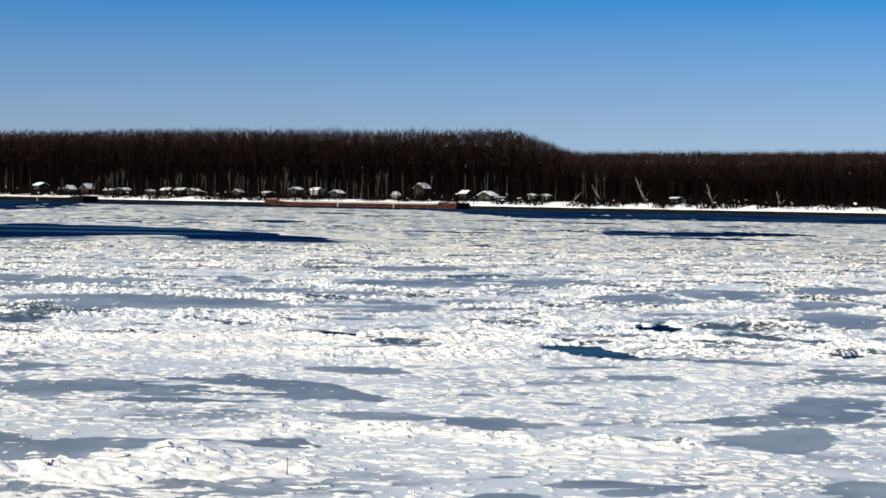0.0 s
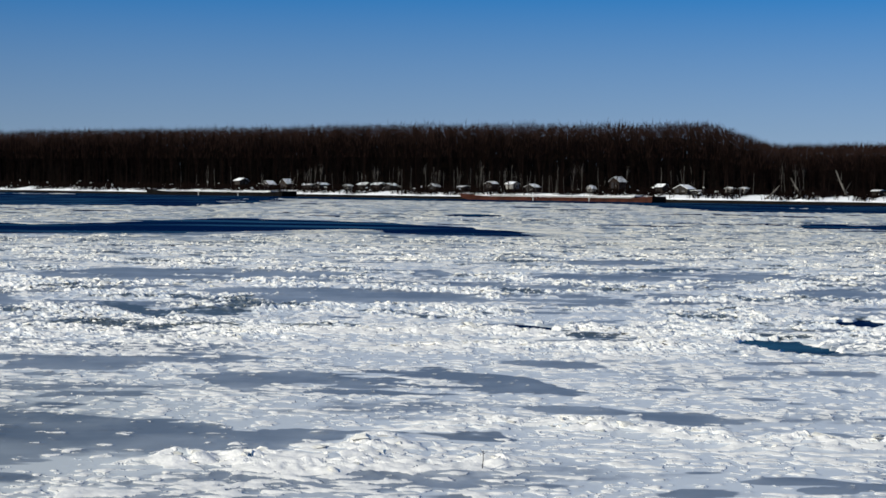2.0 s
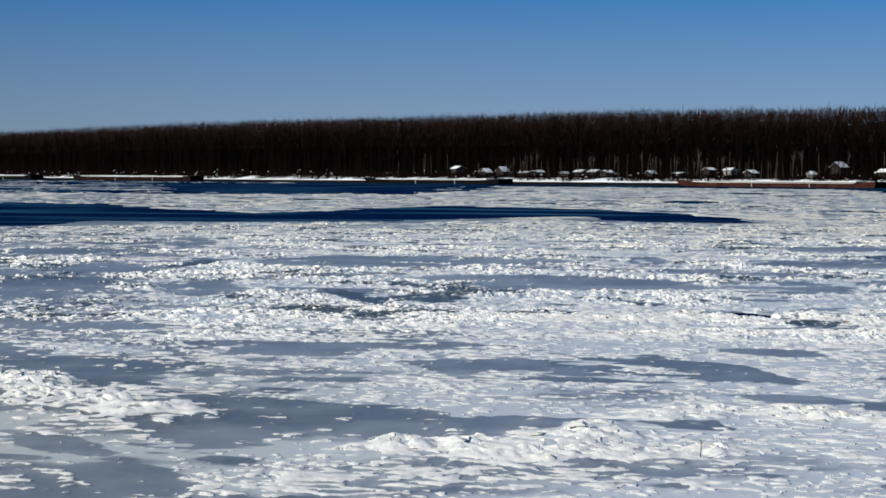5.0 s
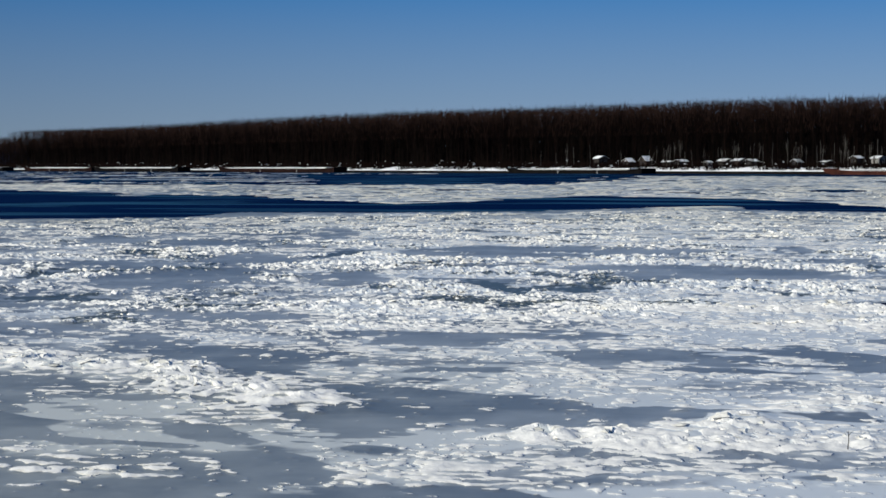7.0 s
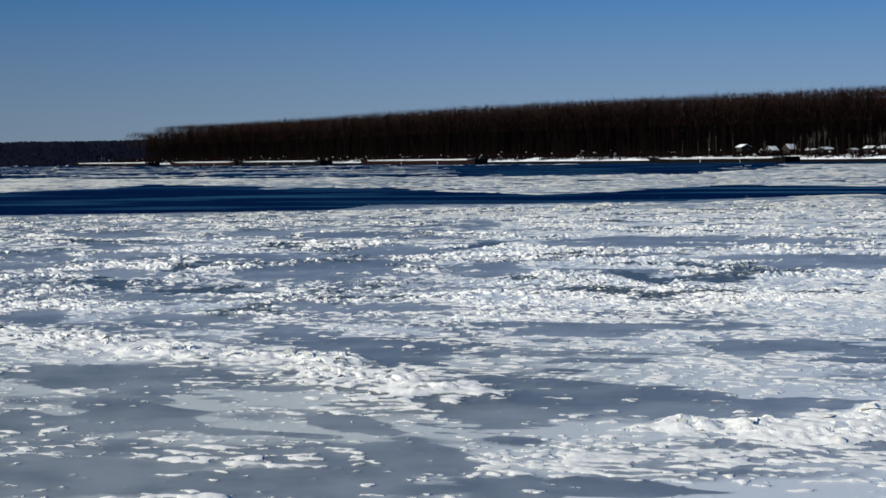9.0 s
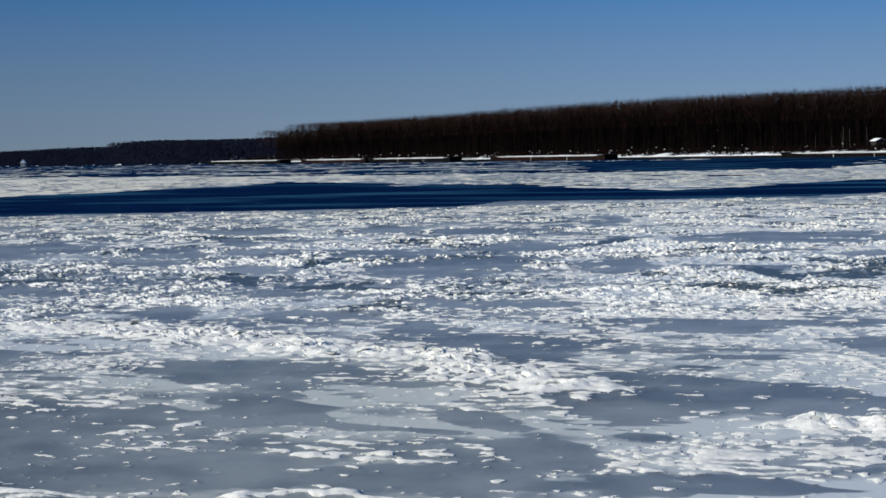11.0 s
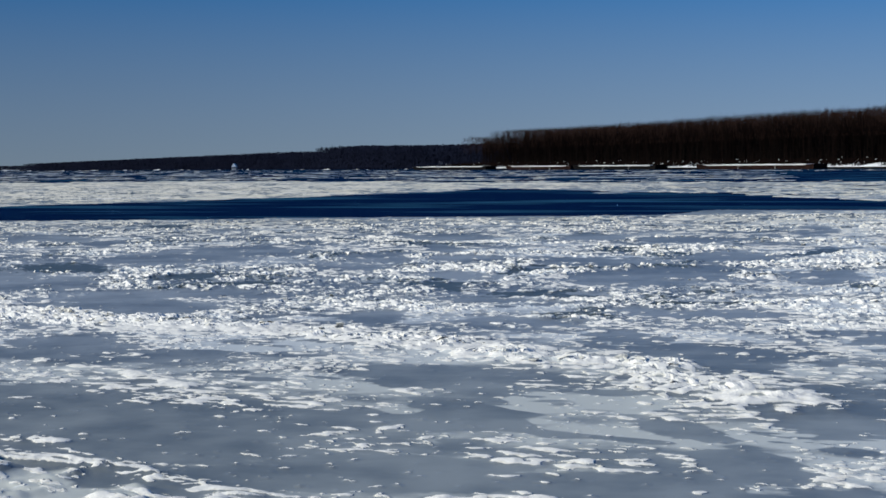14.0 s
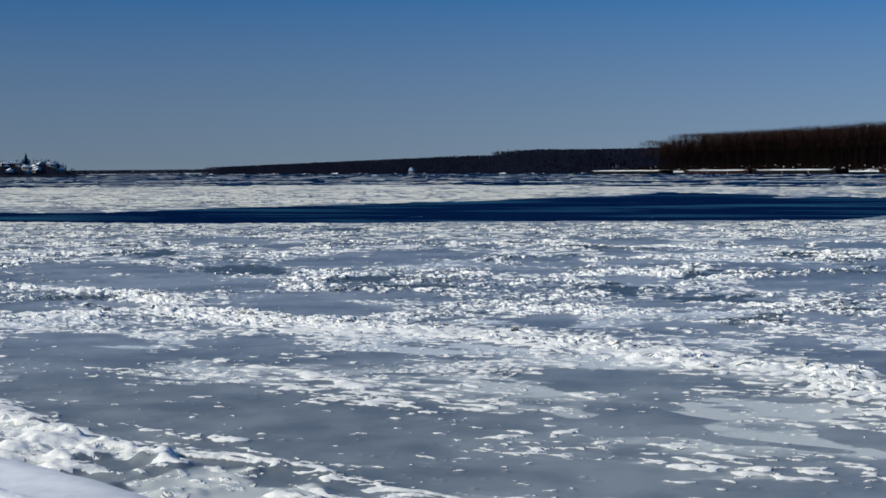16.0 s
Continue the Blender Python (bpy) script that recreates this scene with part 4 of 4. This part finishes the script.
def brush():
    """Snow-laden scrub and reeds at the foot of the wood."""
    rng = np.random.RandomState(41)
    n = 44000
    s = rng.uniform(-330, 872, n)
    clump = 1.6 * fbm(s, s * 0, 14.0, 3, 300)
    off = -rng.uniform(1.5, 20, n)
    keep = clump + 0.02 * (-off) > -0.02 + 0.25 * rng.uniform(-1, 1, n)
    s, off = s[keep], off[keep]
    n = len(s)
    x = BANK0[0] + s * BANK_U[0] + off * BANK_N[0]
    y = BANK0[1] + s * BANK_U[1] + off * BANK_N[1]
    p = np.stack([x, y, np.interp(-off, [0, 3, 6, 10, 20], [0.9, 1.5, 2.1, 2.4, 2.5])], -1)
    q = p + np.stack([rng.normal(0, 0.7, n), rng.normal(0, 0.7, n), rng.uniform(0.8, 3.2, n)], -1)
    v, f = spikes(p, q, rng.uniform(0.06, 0.20, n))
    tagged(new("bank_scrub", mesh_np("bank_scrub", v, f, M_TWIG)), "low brown winter scrub on the bank", "shrubs", kind="stuff")
    m = 420
    k = rng.randint(0, n, m)
    t = rng.uniform(0.2, 1.0, m)[:, None]
    c = p[k] * (1 - t) + q[k] * t
    vv = blocks(rng, c[:, 0], c[:, 1], c[:, 2], rng.uniform(0.2, 0.8, m), 0.3)
    qd = (CUBE_Q[None] + 8 * np.arange(m)[:, None, None]).reshape(-1, 4)
    tagged(new("scrub_snow", mesh_np("scrub_snow", vv.reshape(-1, 3), qd, M_SNOW)), "clumps of snow caught in the scrub", "snow", kind="stuff")


front_trees()
wood()
brush()


def leaning_snag(s, off, ln, lean, turn):
    """A dead pale trunk leaning over the bank, forked."""
    rng = np.random.RandomState(int(abs(s * 7)) + 3)
    root = new("leaning_snag")
    tagged(root, "dead snow-dusted trunk leaning over the bank", "dead tree", "snags on the bank")
    v, f = stem(ln, 0.42, 0.14, rng, 7, 5)
    mesh_ob("trunk", v, f, M_BIRCH, root)
    P = np.array([(0, 0, ln * t) for t in (0.35, 0.55, 0.7)])
    Q = P + np.array([(1.6, 0.4, 1.2), (-1.2, 0.3, 1.5), (0.9, -0.5, 1.3)]) * ln / 6
    v, f = spikes(P, Q, np.array([0.16, 0.14, 0.1]))
    b = new("branches", mesh_np("branches", v, f, M_BIRCH))
    b.parent = root
    x, y = bank_xy(s, off)
    root.matrix_world = pose(x, y, 0.9, 0, 0, turn) @ pose(0, 0, 0, 0, lean, 0)


for s, off, ln, lean, turn in ((-25, -3, 7.0, 48, -41), (-52, -7, 10.5, -24, -41), (-74, -8, 8.5, -20, -30), (-97, -5, 6.0, -14, -41), (-113, -3, 5.0, 60, -60), (-36, -8, 8.5, -30, -35),
                               (-68, -4, 4.0, -38, -20), (-104, -6, 5.5, 70, -30), (196, -11, 8.0, 30, -50), (44, -9, 5.0, -50, -40)):
    leaning_snag(s, off, ln, lean, turn)


# ---- cabins on the bank ----
def cabin(s, off, w, d, h, rise, wall_mat, label, z=2.2, gable_front=True, stilts=0.0, snow=0.28):
    """A small weekend hut: walls with openings, pitched roof, snow on it, door, window, perhaps posts."""
    root = new("cabin")
    tagged(root, label, "cabin", "weekend cabins on the bank")
    x, y = bank_xy(s, off)
    root.matrix_world = pose(x, y, z - 0.2, 0, 0, -40.67 + (0 if gable_front else 90))
    w, d, h, rise, snow = 0.74 * w, 0.78 * d, 0.74 * h, 0.70 * rise, 0.4 * snow
    z0 = stilts + 1.1
    t = 0.15
    for nm, dims in (("front_wall", (-w / 2, w / 2, -d / 2, -d / 2 + t, z0, z0 + h)), ("back_wall", (-w / 2, w / 2, d / 2 - t, d / 2, z0, z0 + h)),
                     ("side_wall", (-w / 2, -w / 2 + t, -d / 2 + t, d / 2 - t, z0, z0 + h)), ("side_wall", (w / 2 - t, w / 2, -d / 2 + t, d / 2 - t, z0, z0 + h))):
        part(nm, boxed(*dims), wall_mat, root)
    part("floor_deck", boxed(-w / 2 - 0.2, w / 2 + 0.2, -d / 2 - 0.5, d / 2, z0 - 0.18, z0 - 0.004), M_PLANK, root)
    for sx in (-1, 1):
        for sy in (-1, 1):
            part("post", boxed(sx * (w / 2 - 0.2) - 0.12, sx * (w / 2 - 0.2) + 0.12, sy * (d / 2 - 0.2) - 0.12, sy * (d / 2 - 0.2) + 0.12, -0.5, z0 - 0.18), M_PLANK, root)
    for nm, y0 in (("gable", -d / 2), ("gable", d / 2 - t)):
        v = [(-w / 2, y0, z0 + h), (w / 2, y0, z0 + h), (0, y0, z0 + h + rise), (-w / 2, y0 + t, z0 + h), (w / 2, y0 + t, z0 + h), (0, y0 + t, z0 + h + rise)]
        mesh_ob(nm, v, [(0, 1, 2), (3, 5, 4), (0, 3, 4, 1), (1, 4, 5, 2), (2, 5, 3, 0)], wall_mat, root)
    e, o = 0.45, 0.4
    for nm, lo, hi, mat in (("roof", 0.0, 0.12, M_PLANK), ("roof_snow", 0.124, 0.124 + snow, M_SNOW)):
        for sx in (-1, 1):
            k = rise / (w / 2)
            xe, ze = sx * (w / 2 + e), z0 + h - e * k
            yo = d / 2 + o - (0.05 if nm == "roof_snow" else 0)
            v = []
            for yy in (-yo, yo):
                v += [(sx * 0.002, yy, z0 + h + rise + lo), (xe, yy, ze + lo), (xe, yy, ze + hi), (sx * 0.002, yy, z0 + h + rise + hi)]
            mesh_ob(nm, v, [(0, 1, 2, 3), (7, 6, 5, 4), (0, 4, 5, 1), (1, 5, 6, 2), (2, 6, 7, 3), (3, 7, 4, 0)], mat, root, "thick snow on the roof" if nm == "roof_snow" else "")
    part("door", boxed(-w * 0.32, -w * 0.32 + 0.85, -d / 2 - 0.06, -d / 2 - 0.004, z0, z0 + min(1.9, h * 0.9)), M_DARK, root)
    win = part("window", boxed(w * 0.1, w * 0.1 + min(1.0, w * 0.25), -d / 2 - 0.05, -d / 2 - 0.004, z0 + h * 0.4, z0 + h * 0.8), M_DARK, root)
    part("window_frame", boxed(w * 0.1 - 0.08, w * 0.1 + min(1.0, w * 0.25) + 0.08, -d / 2 - 0.08, -d / 2 - 0.03, z0 + h * 0.4 - 0.1, z0 + h * 0.4), M_PAINT, win)


cabin(229.6, -16, 6.5, 4, 2.2, 1.3, M_PLANK, "grey plank cabin with a long snowy roof", gable_front=False, stilts=1.2)
cabin(213.1, -16, 5.0, 4, 2.0, 1.8, M_BROWN, "brown cabin with a steep snowy roof")
cabin(198.7, -12, 5.0, 4.5, 2.6, 2.2, M_BROWN, "tall brown cabin with a steep snow-covered gable")
cabin(178.2, -11, 4.5, 5.5, 2.0, 0.9, M_PLANK, "grey low hut with a snowy roof")
cabin(185.4, -11, 3.5, 4.5, 1.7, 0.5, M_PLANK, "low plank hut under thick snow", gable_front=False)
cabin(163.8, -11, 3.0, 3.0, 1.5, 0.6, M_PAINT, "small pale hut among the trees")
cabin(155.6, -12, 5.0, 5.0, 2.2, 1.0, M_PLANK, "long grey cabin under a white snow roof", gable_front=False)
cabin(148.4, -12, 5.5, 5.0, 2.2, 1.0, M_BROWN, "brown cabin joined in the row under snow", gable_front=False)
cabin(142.2, -12, 4.0, 4.5, 2.0, 0.9, M_PLANK, "grey hut at the end of the row")
cabin(118.6, -10, 3.4, 3.5, 1.7, 1.1, M_PLANK, "small dark plank hut with a white gable")
cabin(105.2, -11, 4.5, 3.5, 1.5, 0.5, M_PLANK, "low plank shed under snow", gable_front=False)
cabin(92.9, -12, 4.0, 4.0, 2.2, 0.9, M_BROWN, "brown stilted hut with a bright snow roof", stilts=0.8)
cabin(82.6, -11, 4.5, 4.0, 2.3, 1.0, M_PAINT, "white-walled hut on posts with a snow roof", stilts=0.6, gable_front=False)
cabin(74.4, -12, 4.8, 4.0, 1.9, 1.2, M_PLANK, "grey hut with a low pitched roof")
cabin(45.6, -8, 2.6, 2.6, 1.5, 1.1, M_PAINT, "tiny pale round-topped shelter in snow")
cabin(38.4, -13, 5.0, 5.0, 3.0, 2.0, M_BROWN, "tall brown wooden house with a steep snowy roof", stilts=1.3)
cabin(19.9, -12, 4.0, 3.5, 2.0, 1.1, M_PLANK, "dark plank cabin with a sloping snow roof", gable_front=False, stilts=0.4)
cabin(9.6, -10, 6.6, 5.0, 1.7, 1.6, M_PLANK, "wide dark cabin with an open porch and snowy gable", snow=0.4)
cabin(2.9, -7, 2.8, 2.5, 1.2, 0.2, M_PLANK, "low shed with a flat snow-covered top", z=1.9)
cabin(-5.8, -13, 2.6, 2.6, 2.0, 0.4, M_PAINT, "pale caravan-sized hut in the thicket")
cabin(-11.0, -13, 2.6, 2.6, 2.0, 0.4, M_PAINT, "pale caravan-sized hut in the thicket")
cabin(-60.3, -9, 4.2, 3.0, 1.5, 0.35, M_PLANK, "dark open shelter with a flat white snow roof", gable_front=False)


# ---- moored barges ----
def barge(s_left, s_right, off, hull_mat, label, free=1.8, coam=0.6):
    """A moored cargo lighter: raked hull, side deck, hatch coaming, snow-covered hatch covers, bollards."""
    L, B = s_left - s_right, 7.4
    root = new("barge")
    tagged(root, label, "barge", "barges moored along the bank")
    x, y = bank_xy((s_left + s_right) / 2, off)
    root.matrix_world = pose(x, y, -0.1, 0, 0, -40.67)
    # stations from the raked bow to the transom: place along the hull, deck height, keel height
    hull = [(-L / 2, free + 0.75, free + 0.4), (-L / 2 + 1.2, free + 0.68, free * 0.5), (-L / 2 + 6, free + 0.35, -0.3), (-L / 2 + 8, free + 0.25, -0.5), (-L / 2 + 12, free, -0.5),
            (L / 2 - 10, free, -0.5), (L / 2 - 6, free + 0.1, -0.5), (L / 2 - 4.4, free + 0.4, -0.5), (L / 2 - 0.8, free + 0.6, -0.5), (L / 2, free + 0.62, free * 0.4)]
    n = len(hull)
    v = [(px, yy, pz) for px, top, keel in hull for yy, pz in ((-B / 2, keel), (-B / 2, top), (B / 2, top), (B / 2, keel))]
    f = [(3, 2, 1, 0), (4 * n - 4, 4 * n - 3, 4 * n - 2, 4 * n - 1)]
    for k in range(n - 1):
        f += [(4 * k + j, 4 * k + (j + 1) % 4, 4 * k + 4 + (j + 1) % 4, 4 * k + 4 + j) for j in range(4)]
    mesh_ob("hull", v, f, hull_mat, root)
    part("rubbing_strake", boxed(-L / 2 + 8, L / 2 - 5, -B / 2 - 0.12, -B / 2 - 0.004, free - 0.35, free - 0.15), hull_mat, root)
    x0, x1 = -L / 2 + 13, L / 2 - 8
    for nm, dims in (("coaming", (x0, x1, -B / 2 + 1.2, -B / 2 + 1.4, free + 0.004, free + coam)), ("coaming", (x0, x1, B / 2 - 1.4, B / 2 - 1.2, free + 0.004, free + coam)),
                     ("coaming_end", (x0 - 0.2, x0, -B / 2 + 1.2, B / 2 - 1.2, free + 0.004, free + coam)), ("coaming_end", (x1, x1 + 0.2, -B / 2 + 1.2, B / 2 - 1.2, free + 0.004, free + coam))):
        part(nm, boxed(*dims), M_DECK, root)
    k = max(4, int((x1 - x0) / 9))
    for j in range(k):
        a, b = x0 + (x1 - x0) * j / k + 0.06, x0 + (x1 - x0) * (j + 1) / k - 0.06
        cov = part("hatch_cover", boxed(a, b, -B / 2 + 1.45, B / 2 - 1.45, free + coam - 0.3, free + coam + 0.05), M_DECK, root)
        part("cover_snow", boxed(a + 0.1, b - 0.1, -B / 2 + 1.5, B / 2 - 1.5, free + coam + 0.054, free + coam + 0.30 + 0.06 * (j % 3), bevel=0.12), M_SNOW, cov, "snow on the hatch cover")
    part("side_deck_snow", boxed(x0, x1, -B / 2 + 0.25, -B / 2 + 1.15, free + 0.004, free + 0.14, bevel=0.04), M_SNOW, root, "strip of snow on the side deck")
    part("foredeck_snow", boxed(-L / 2 + 6.5, x0 - 0.3, -B / 2 + 0.4, B / 2 - 0.4, free + 0.1, free + 0.45, bevel=0.1), M_SNOW, root, "snow heaped on the foredeck")
    for bx in (-L / 2 + 5, -L / 2 + 9, L / 2 - 7, L / 2 - 2):
        bm = bmesh.new()
        top = free + (0.6 if bx > L / 2 - 4 else 0.2)
        bmesh.ops.create_cone(bm, cap_ends=True, segments=8, radius1=0.18, radius2=0.22, depth=0.6, matrix=Matrix.Translation((bx, -B / 2 + 0.7, top + 0.25)))
        part("bollard", bm, M_HULL, root)
    for px in (x0 + (x1 - x0) * 0.33, x0 + (x1 - x0) * 0.72):
        part("mooring_post", boxed(px - 0.14, px + 0.14, -B / 2 - 0.3, -B / 2 - 0.124, -0.6, free + 0.3), M_PAINT, root, "pale mooring post")


barge(87, 6.5, 8, M_RUST, "long rusty-red barge with snow on its hatches", 1.35, 0.3)
barge(256, 175.5, 8, M_HULL, "low black barge with snow-covered deck", 1.5, 0.2)
barge(491, 384, 8, M_BROWN_HULL, "rusty-brown barge with snow along its deck", 1.9, 0.2)
barge(634, 534, 8, M_HULL, "black barge under a white snow deck", 1.9, 0.2)
barge(730, 637, 8, M_BROWN_HULL, "reddish barge moored in the row, snow on deck", 1.9, 0.2)
barge(891, 760, 9, M_HULL, "black barge at the end of the moored row", 1.9, 0.2)


# ---- farther shores upstream ----
def far_shore(name, p, q, height0, height1, trees, rng, label, wood_label):
    """A low snowy shore with a belt of bare wood from p to q."""
    p, q = np.array(p, float), np.array(q, float)
    ln = np.linalg.norm(q - p)
    u = (q - p) / ln
    inl = np.array((-u[1], u[0])) * (1 if (-u[1] * p[0] + u[0] * p[1]) > 0 else -1)
    ts = np.linspace(0, ln, 160)
    prof = [(-4, -0.6), (-1, 0.1), (0, 0.3), (4, 0.8), (20, 1.3), (400, 1.8)]
    s, k = np.meshgrid(ts, np.arange(len(prof)))
    d, z = np.array([a for a, _ in prof])[k], np.array([b for _, b in prof])[k]
    d = d + 6 * fbm(s, s * 0, 60.0, 3, 400)
    x, y = p[0] + s * u[0] + d * inl[0], p[1] + s * u[1] + d * inl[1]
    n = len(ts)
    i = (np.arange(len(prof) - 1)[:, None] * n + np.arange(n - 1)[None]).ravel()
    qd = np.stack([i, i + n, i + 1 + n, i + 1], -1)
    tagged(new(name, mesh_np(name, np.stack([x, y, z], -1).reshape(-1, 3), qd, M_SNOW, True)), label, "ground", kind="structure")
    # crowns and stems of the belt, one rod a twig bundle
    t, d = rng.uniform(0, 1, trees), rng.uniform(6, 60, trees)
    top = (height0 * (1 - t) + height1 * t) * (1 + 0.10 * fbm(t * ln, d * 0.2, 60.0, 3, 410) + 0.05 * fbm(t * ln, d, 7.0, 2, 420))
    zz = top * rng.uniform(0.0, 0.97, trees)
    c = p[None] + u[None] * (ln * t)[:, None] + inl[None] * d[:, None]
    foot = np.stack([c[:, 0], c[:, 1], 0.6 + zz], -1)
    tip = foot + np.stack([rng.normal(0, 0.7, trees), rng.normal(0, 0.7, trees), rng.uniform(0.8, 3.4, trees)], -1)
    tip[:, 2] = np.minimum(tip[:, 2], 1.0 + top * rng.uniform(0.96, 1.04, trees))
    v, f = spikes(foot, tip, np.where(d > 25, rng.uniform(1.0, 1.9, trees), rng.uniform(0.3, 0.7, trees)))
    # scrub down to the waterline, in clumps
    m = trees // 3
    t = rng.uniform(0, 1, m)
    t = t[fbm(t * ln, t * 0, 45.0, 3, 430) > -0.10]
    d = rng.uniform(-3, 7, len(t))
    c = p[None] + u[None] * (ln * t)[:, None] + inl[None] * d[:, None]
    foot = np.stack([c[:, 0], c[:, 1], np.full(len(t), 0.1)], -1)
    tip = foot + np.stack([rng.normal(0, 0.8, len(t)), rng.normal(0, 0.8, len(t)), rng.uniform(0.8, 2.6, len(t))], -1)
    v2, f2 = spikes(foot, tip, rng.uniform(0.3, 0.8, len(t)))
    v, f = np.concatenate([v, v2]), np.concatenate([f, f2 + len(v)])
    tagged(new(name + "_wood", mesh_np(name + "_wood", v, f, M_FAR_HAZE)), wood_label, "trees", kind="stuff")


rng_far = np.random.RandomState(51)
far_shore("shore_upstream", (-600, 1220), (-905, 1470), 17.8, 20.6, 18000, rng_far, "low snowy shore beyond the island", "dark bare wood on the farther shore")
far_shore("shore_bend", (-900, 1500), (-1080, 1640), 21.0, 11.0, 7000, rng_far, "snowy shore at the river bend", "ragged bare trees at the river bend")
far_shore("shore_distant", (-1080, 1690), (-1830, 2150), 18.5, 10.0, 22000, rng_far, "distant snowy shore upstream", "distant bare wood, tinted blue-grey for haze")
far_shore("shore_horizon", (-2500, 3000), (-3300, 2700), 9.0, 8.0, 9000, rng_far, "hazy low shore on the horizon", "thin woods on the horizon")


def small_house(name, x, y, z, w, d, h, rise, wall_mat, label, yaw, category="house"):
    root = new(name)
    tagged(root, label, category, "houses of the far town")
    root.matrix_world = pose(x, y, z, 0, 0, yaw)
    part("wall", boxed(-w / 2, w / 2, -d / 2, d / 2, -2.0, h), wall_mat, root)
    e = 0.5
    v = []
    for yy in (-d / 2 - e, d / 2 + e):
        v += [(-w / 2 - e, yy, h - 0.1), (w / 2 + e, yy, h - 0.1), (0, yy, h + rise)]
    mesh_ob("roof", v, [(0, 1, 2), (5, 4, 3), (0, 3, 4, 1), (1, 4, 5, 2), (2, 5, 3, 0)], M_SNOW, root, "snow-covered roof")
    for k in (-1, 1):
        part("window", boxed(k * w / 4 - 0.5, k * w / 4 + 0.5, -d / 2 - 0.06, -d / 2 - 0.004, h * 0.35, h * 0.75), M_DARK, root)
    return root


def town():
    rng = np.random.RandomState(61)
    c, across, away = np.array((-1432.0, 1398.0)), np.array((0.703, 0.711)), np.array((-0.711, 0.703))
    u = np.linspace(-260, 70, 60)
    w = np.linspace(-30, 260, 30)
    U, Wd = np.meshgrid(u, w)
    H = 13.5 * smooth(U, 66, 20) * smooth(Wd, -25, 60) * (0.85 + 0.3 * fbm(U, Wd, 40, 3, 500)) + 1.2 * smooth(Wd, -28, -20) * smooth(U, 69, 60) - 0.5
    X, Y = c[0] + U * across[0] + Wd * away[0], c[1] + U * across[1] + Wd * away[1]
    n = len(u)
    i = (np.arange(len(w) - 1)[:, None] * n + np.arange(n - 1)[None]).ravel()
    # the hill takes the same haze-tinted colour as the far woods
    tagged(new("town_hill", mesh_np("town_hill", np.stack([X, Y, H], -1).reshape(-1, 3), np.stack([i, i + 1, i + 1 + n, i + n], -1), M_FAR_HAZE, True)),
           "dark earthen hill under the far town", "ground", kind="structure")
    for k in range(60):
        a, b = rng.uniform(-120, 40), rng.uniform(0, 95)
        z = 13.5 * float(smooth(np.array(a), 66, 20)) * float(smooth(np.array(b), -25, 60)) * 0.9 - 0.2
        x, y = c + a * across + b * away
        small_house("house", x, y, max(z, 0.6), rng.uniform(4.5, 7.5), rng.uniform(5, 7), rng.uniform(2.5, 4), rng.uniform(1.5, 2.2),
                    (M_PAINT, M_BROWN, M_PAINT)[k % 3], "pale house with a snowy roof in the far town" if k % 3 != 1 else "brown house with a snowy roof in the far town", 45 + rng.uniform(-30, 30))
    # the church on the hill
    x, y = c + 2 * across + 60 * away
    ch = small_house("church", x - 6, y + 4, 12.5, 9, 16, 5, 4, M_PAINT, "church with a dark pointed spire on the hill", 45, "church")
    part("tower", boxed(-1.4, 1.4, -10.2, -7.4, -1, 8.5), M_BROWN, ch)
    bm = bmesh.new()
    bmesh.ops.create_cone(bm, cap_ends=True, segments=8, radius1=1.6, radius2=0.05, depth=5.6, matrix=Matrix.Translation((0, -8.8, 11.3)))
    part("spire", bm, M_HULL, ch, "dark pointed spire")
    protos = [rod_tree(rng, 8, 12, 26, 0.1, 0.3, 0.4, 4.0) for _ in range(4)]
    spots = []
    for _ in range(330):
        a, b = rng.uniform(-130, 56), rng.uniform(-22, 90)
        x, y = c + a * across + b * away
        spots.append((x, y, 13.0 * float(smooth(np.array(a), 66, 20)) * float(smooth(np.array(b), -25, 60)) - 0.3, rng.uniform(0.5, 0.95)))
    joined_wood("hillside_trees", "dark bare trees on the town's hillside", M_FAR_HAZE, spots, protos, rng)


town()
small_house("house", -690, 1325, 2.4, 7, 6, 3.0, 2.0, M_PAINT, "white house at the water's edge upstream", 30)
small_house("house", -1062, 1580, 1.0, 4.5, 5, 2.5, 3.4, M_PAINT, "small white-gabled house at the river bend", 20)


# ---- a twig frozen into the ice ----
twig = new("dead_twig")
tagged(twig, "dark dead twig standing out of the ice", "twig")
twig.location = (-0.1, 23.3, 0.02)
v, f = stem(0.26, 0.008, 0.004, np.random.RandomState(5), 5, 4)
mesh_ob("stalk", v, f, M_BARK, twig)
v, f = spikes(np.array([(0, 0, 0.2), (0, 0, 0.24)]), np.array([(0.07, 0.02, 0.27), (-0.04, 0.0, 0.29)]), np.array([0.006, 0.005]))
b = new("side_shoots", mesh_np("side_shoots", v, f, M_BARK))
b.parent = twig
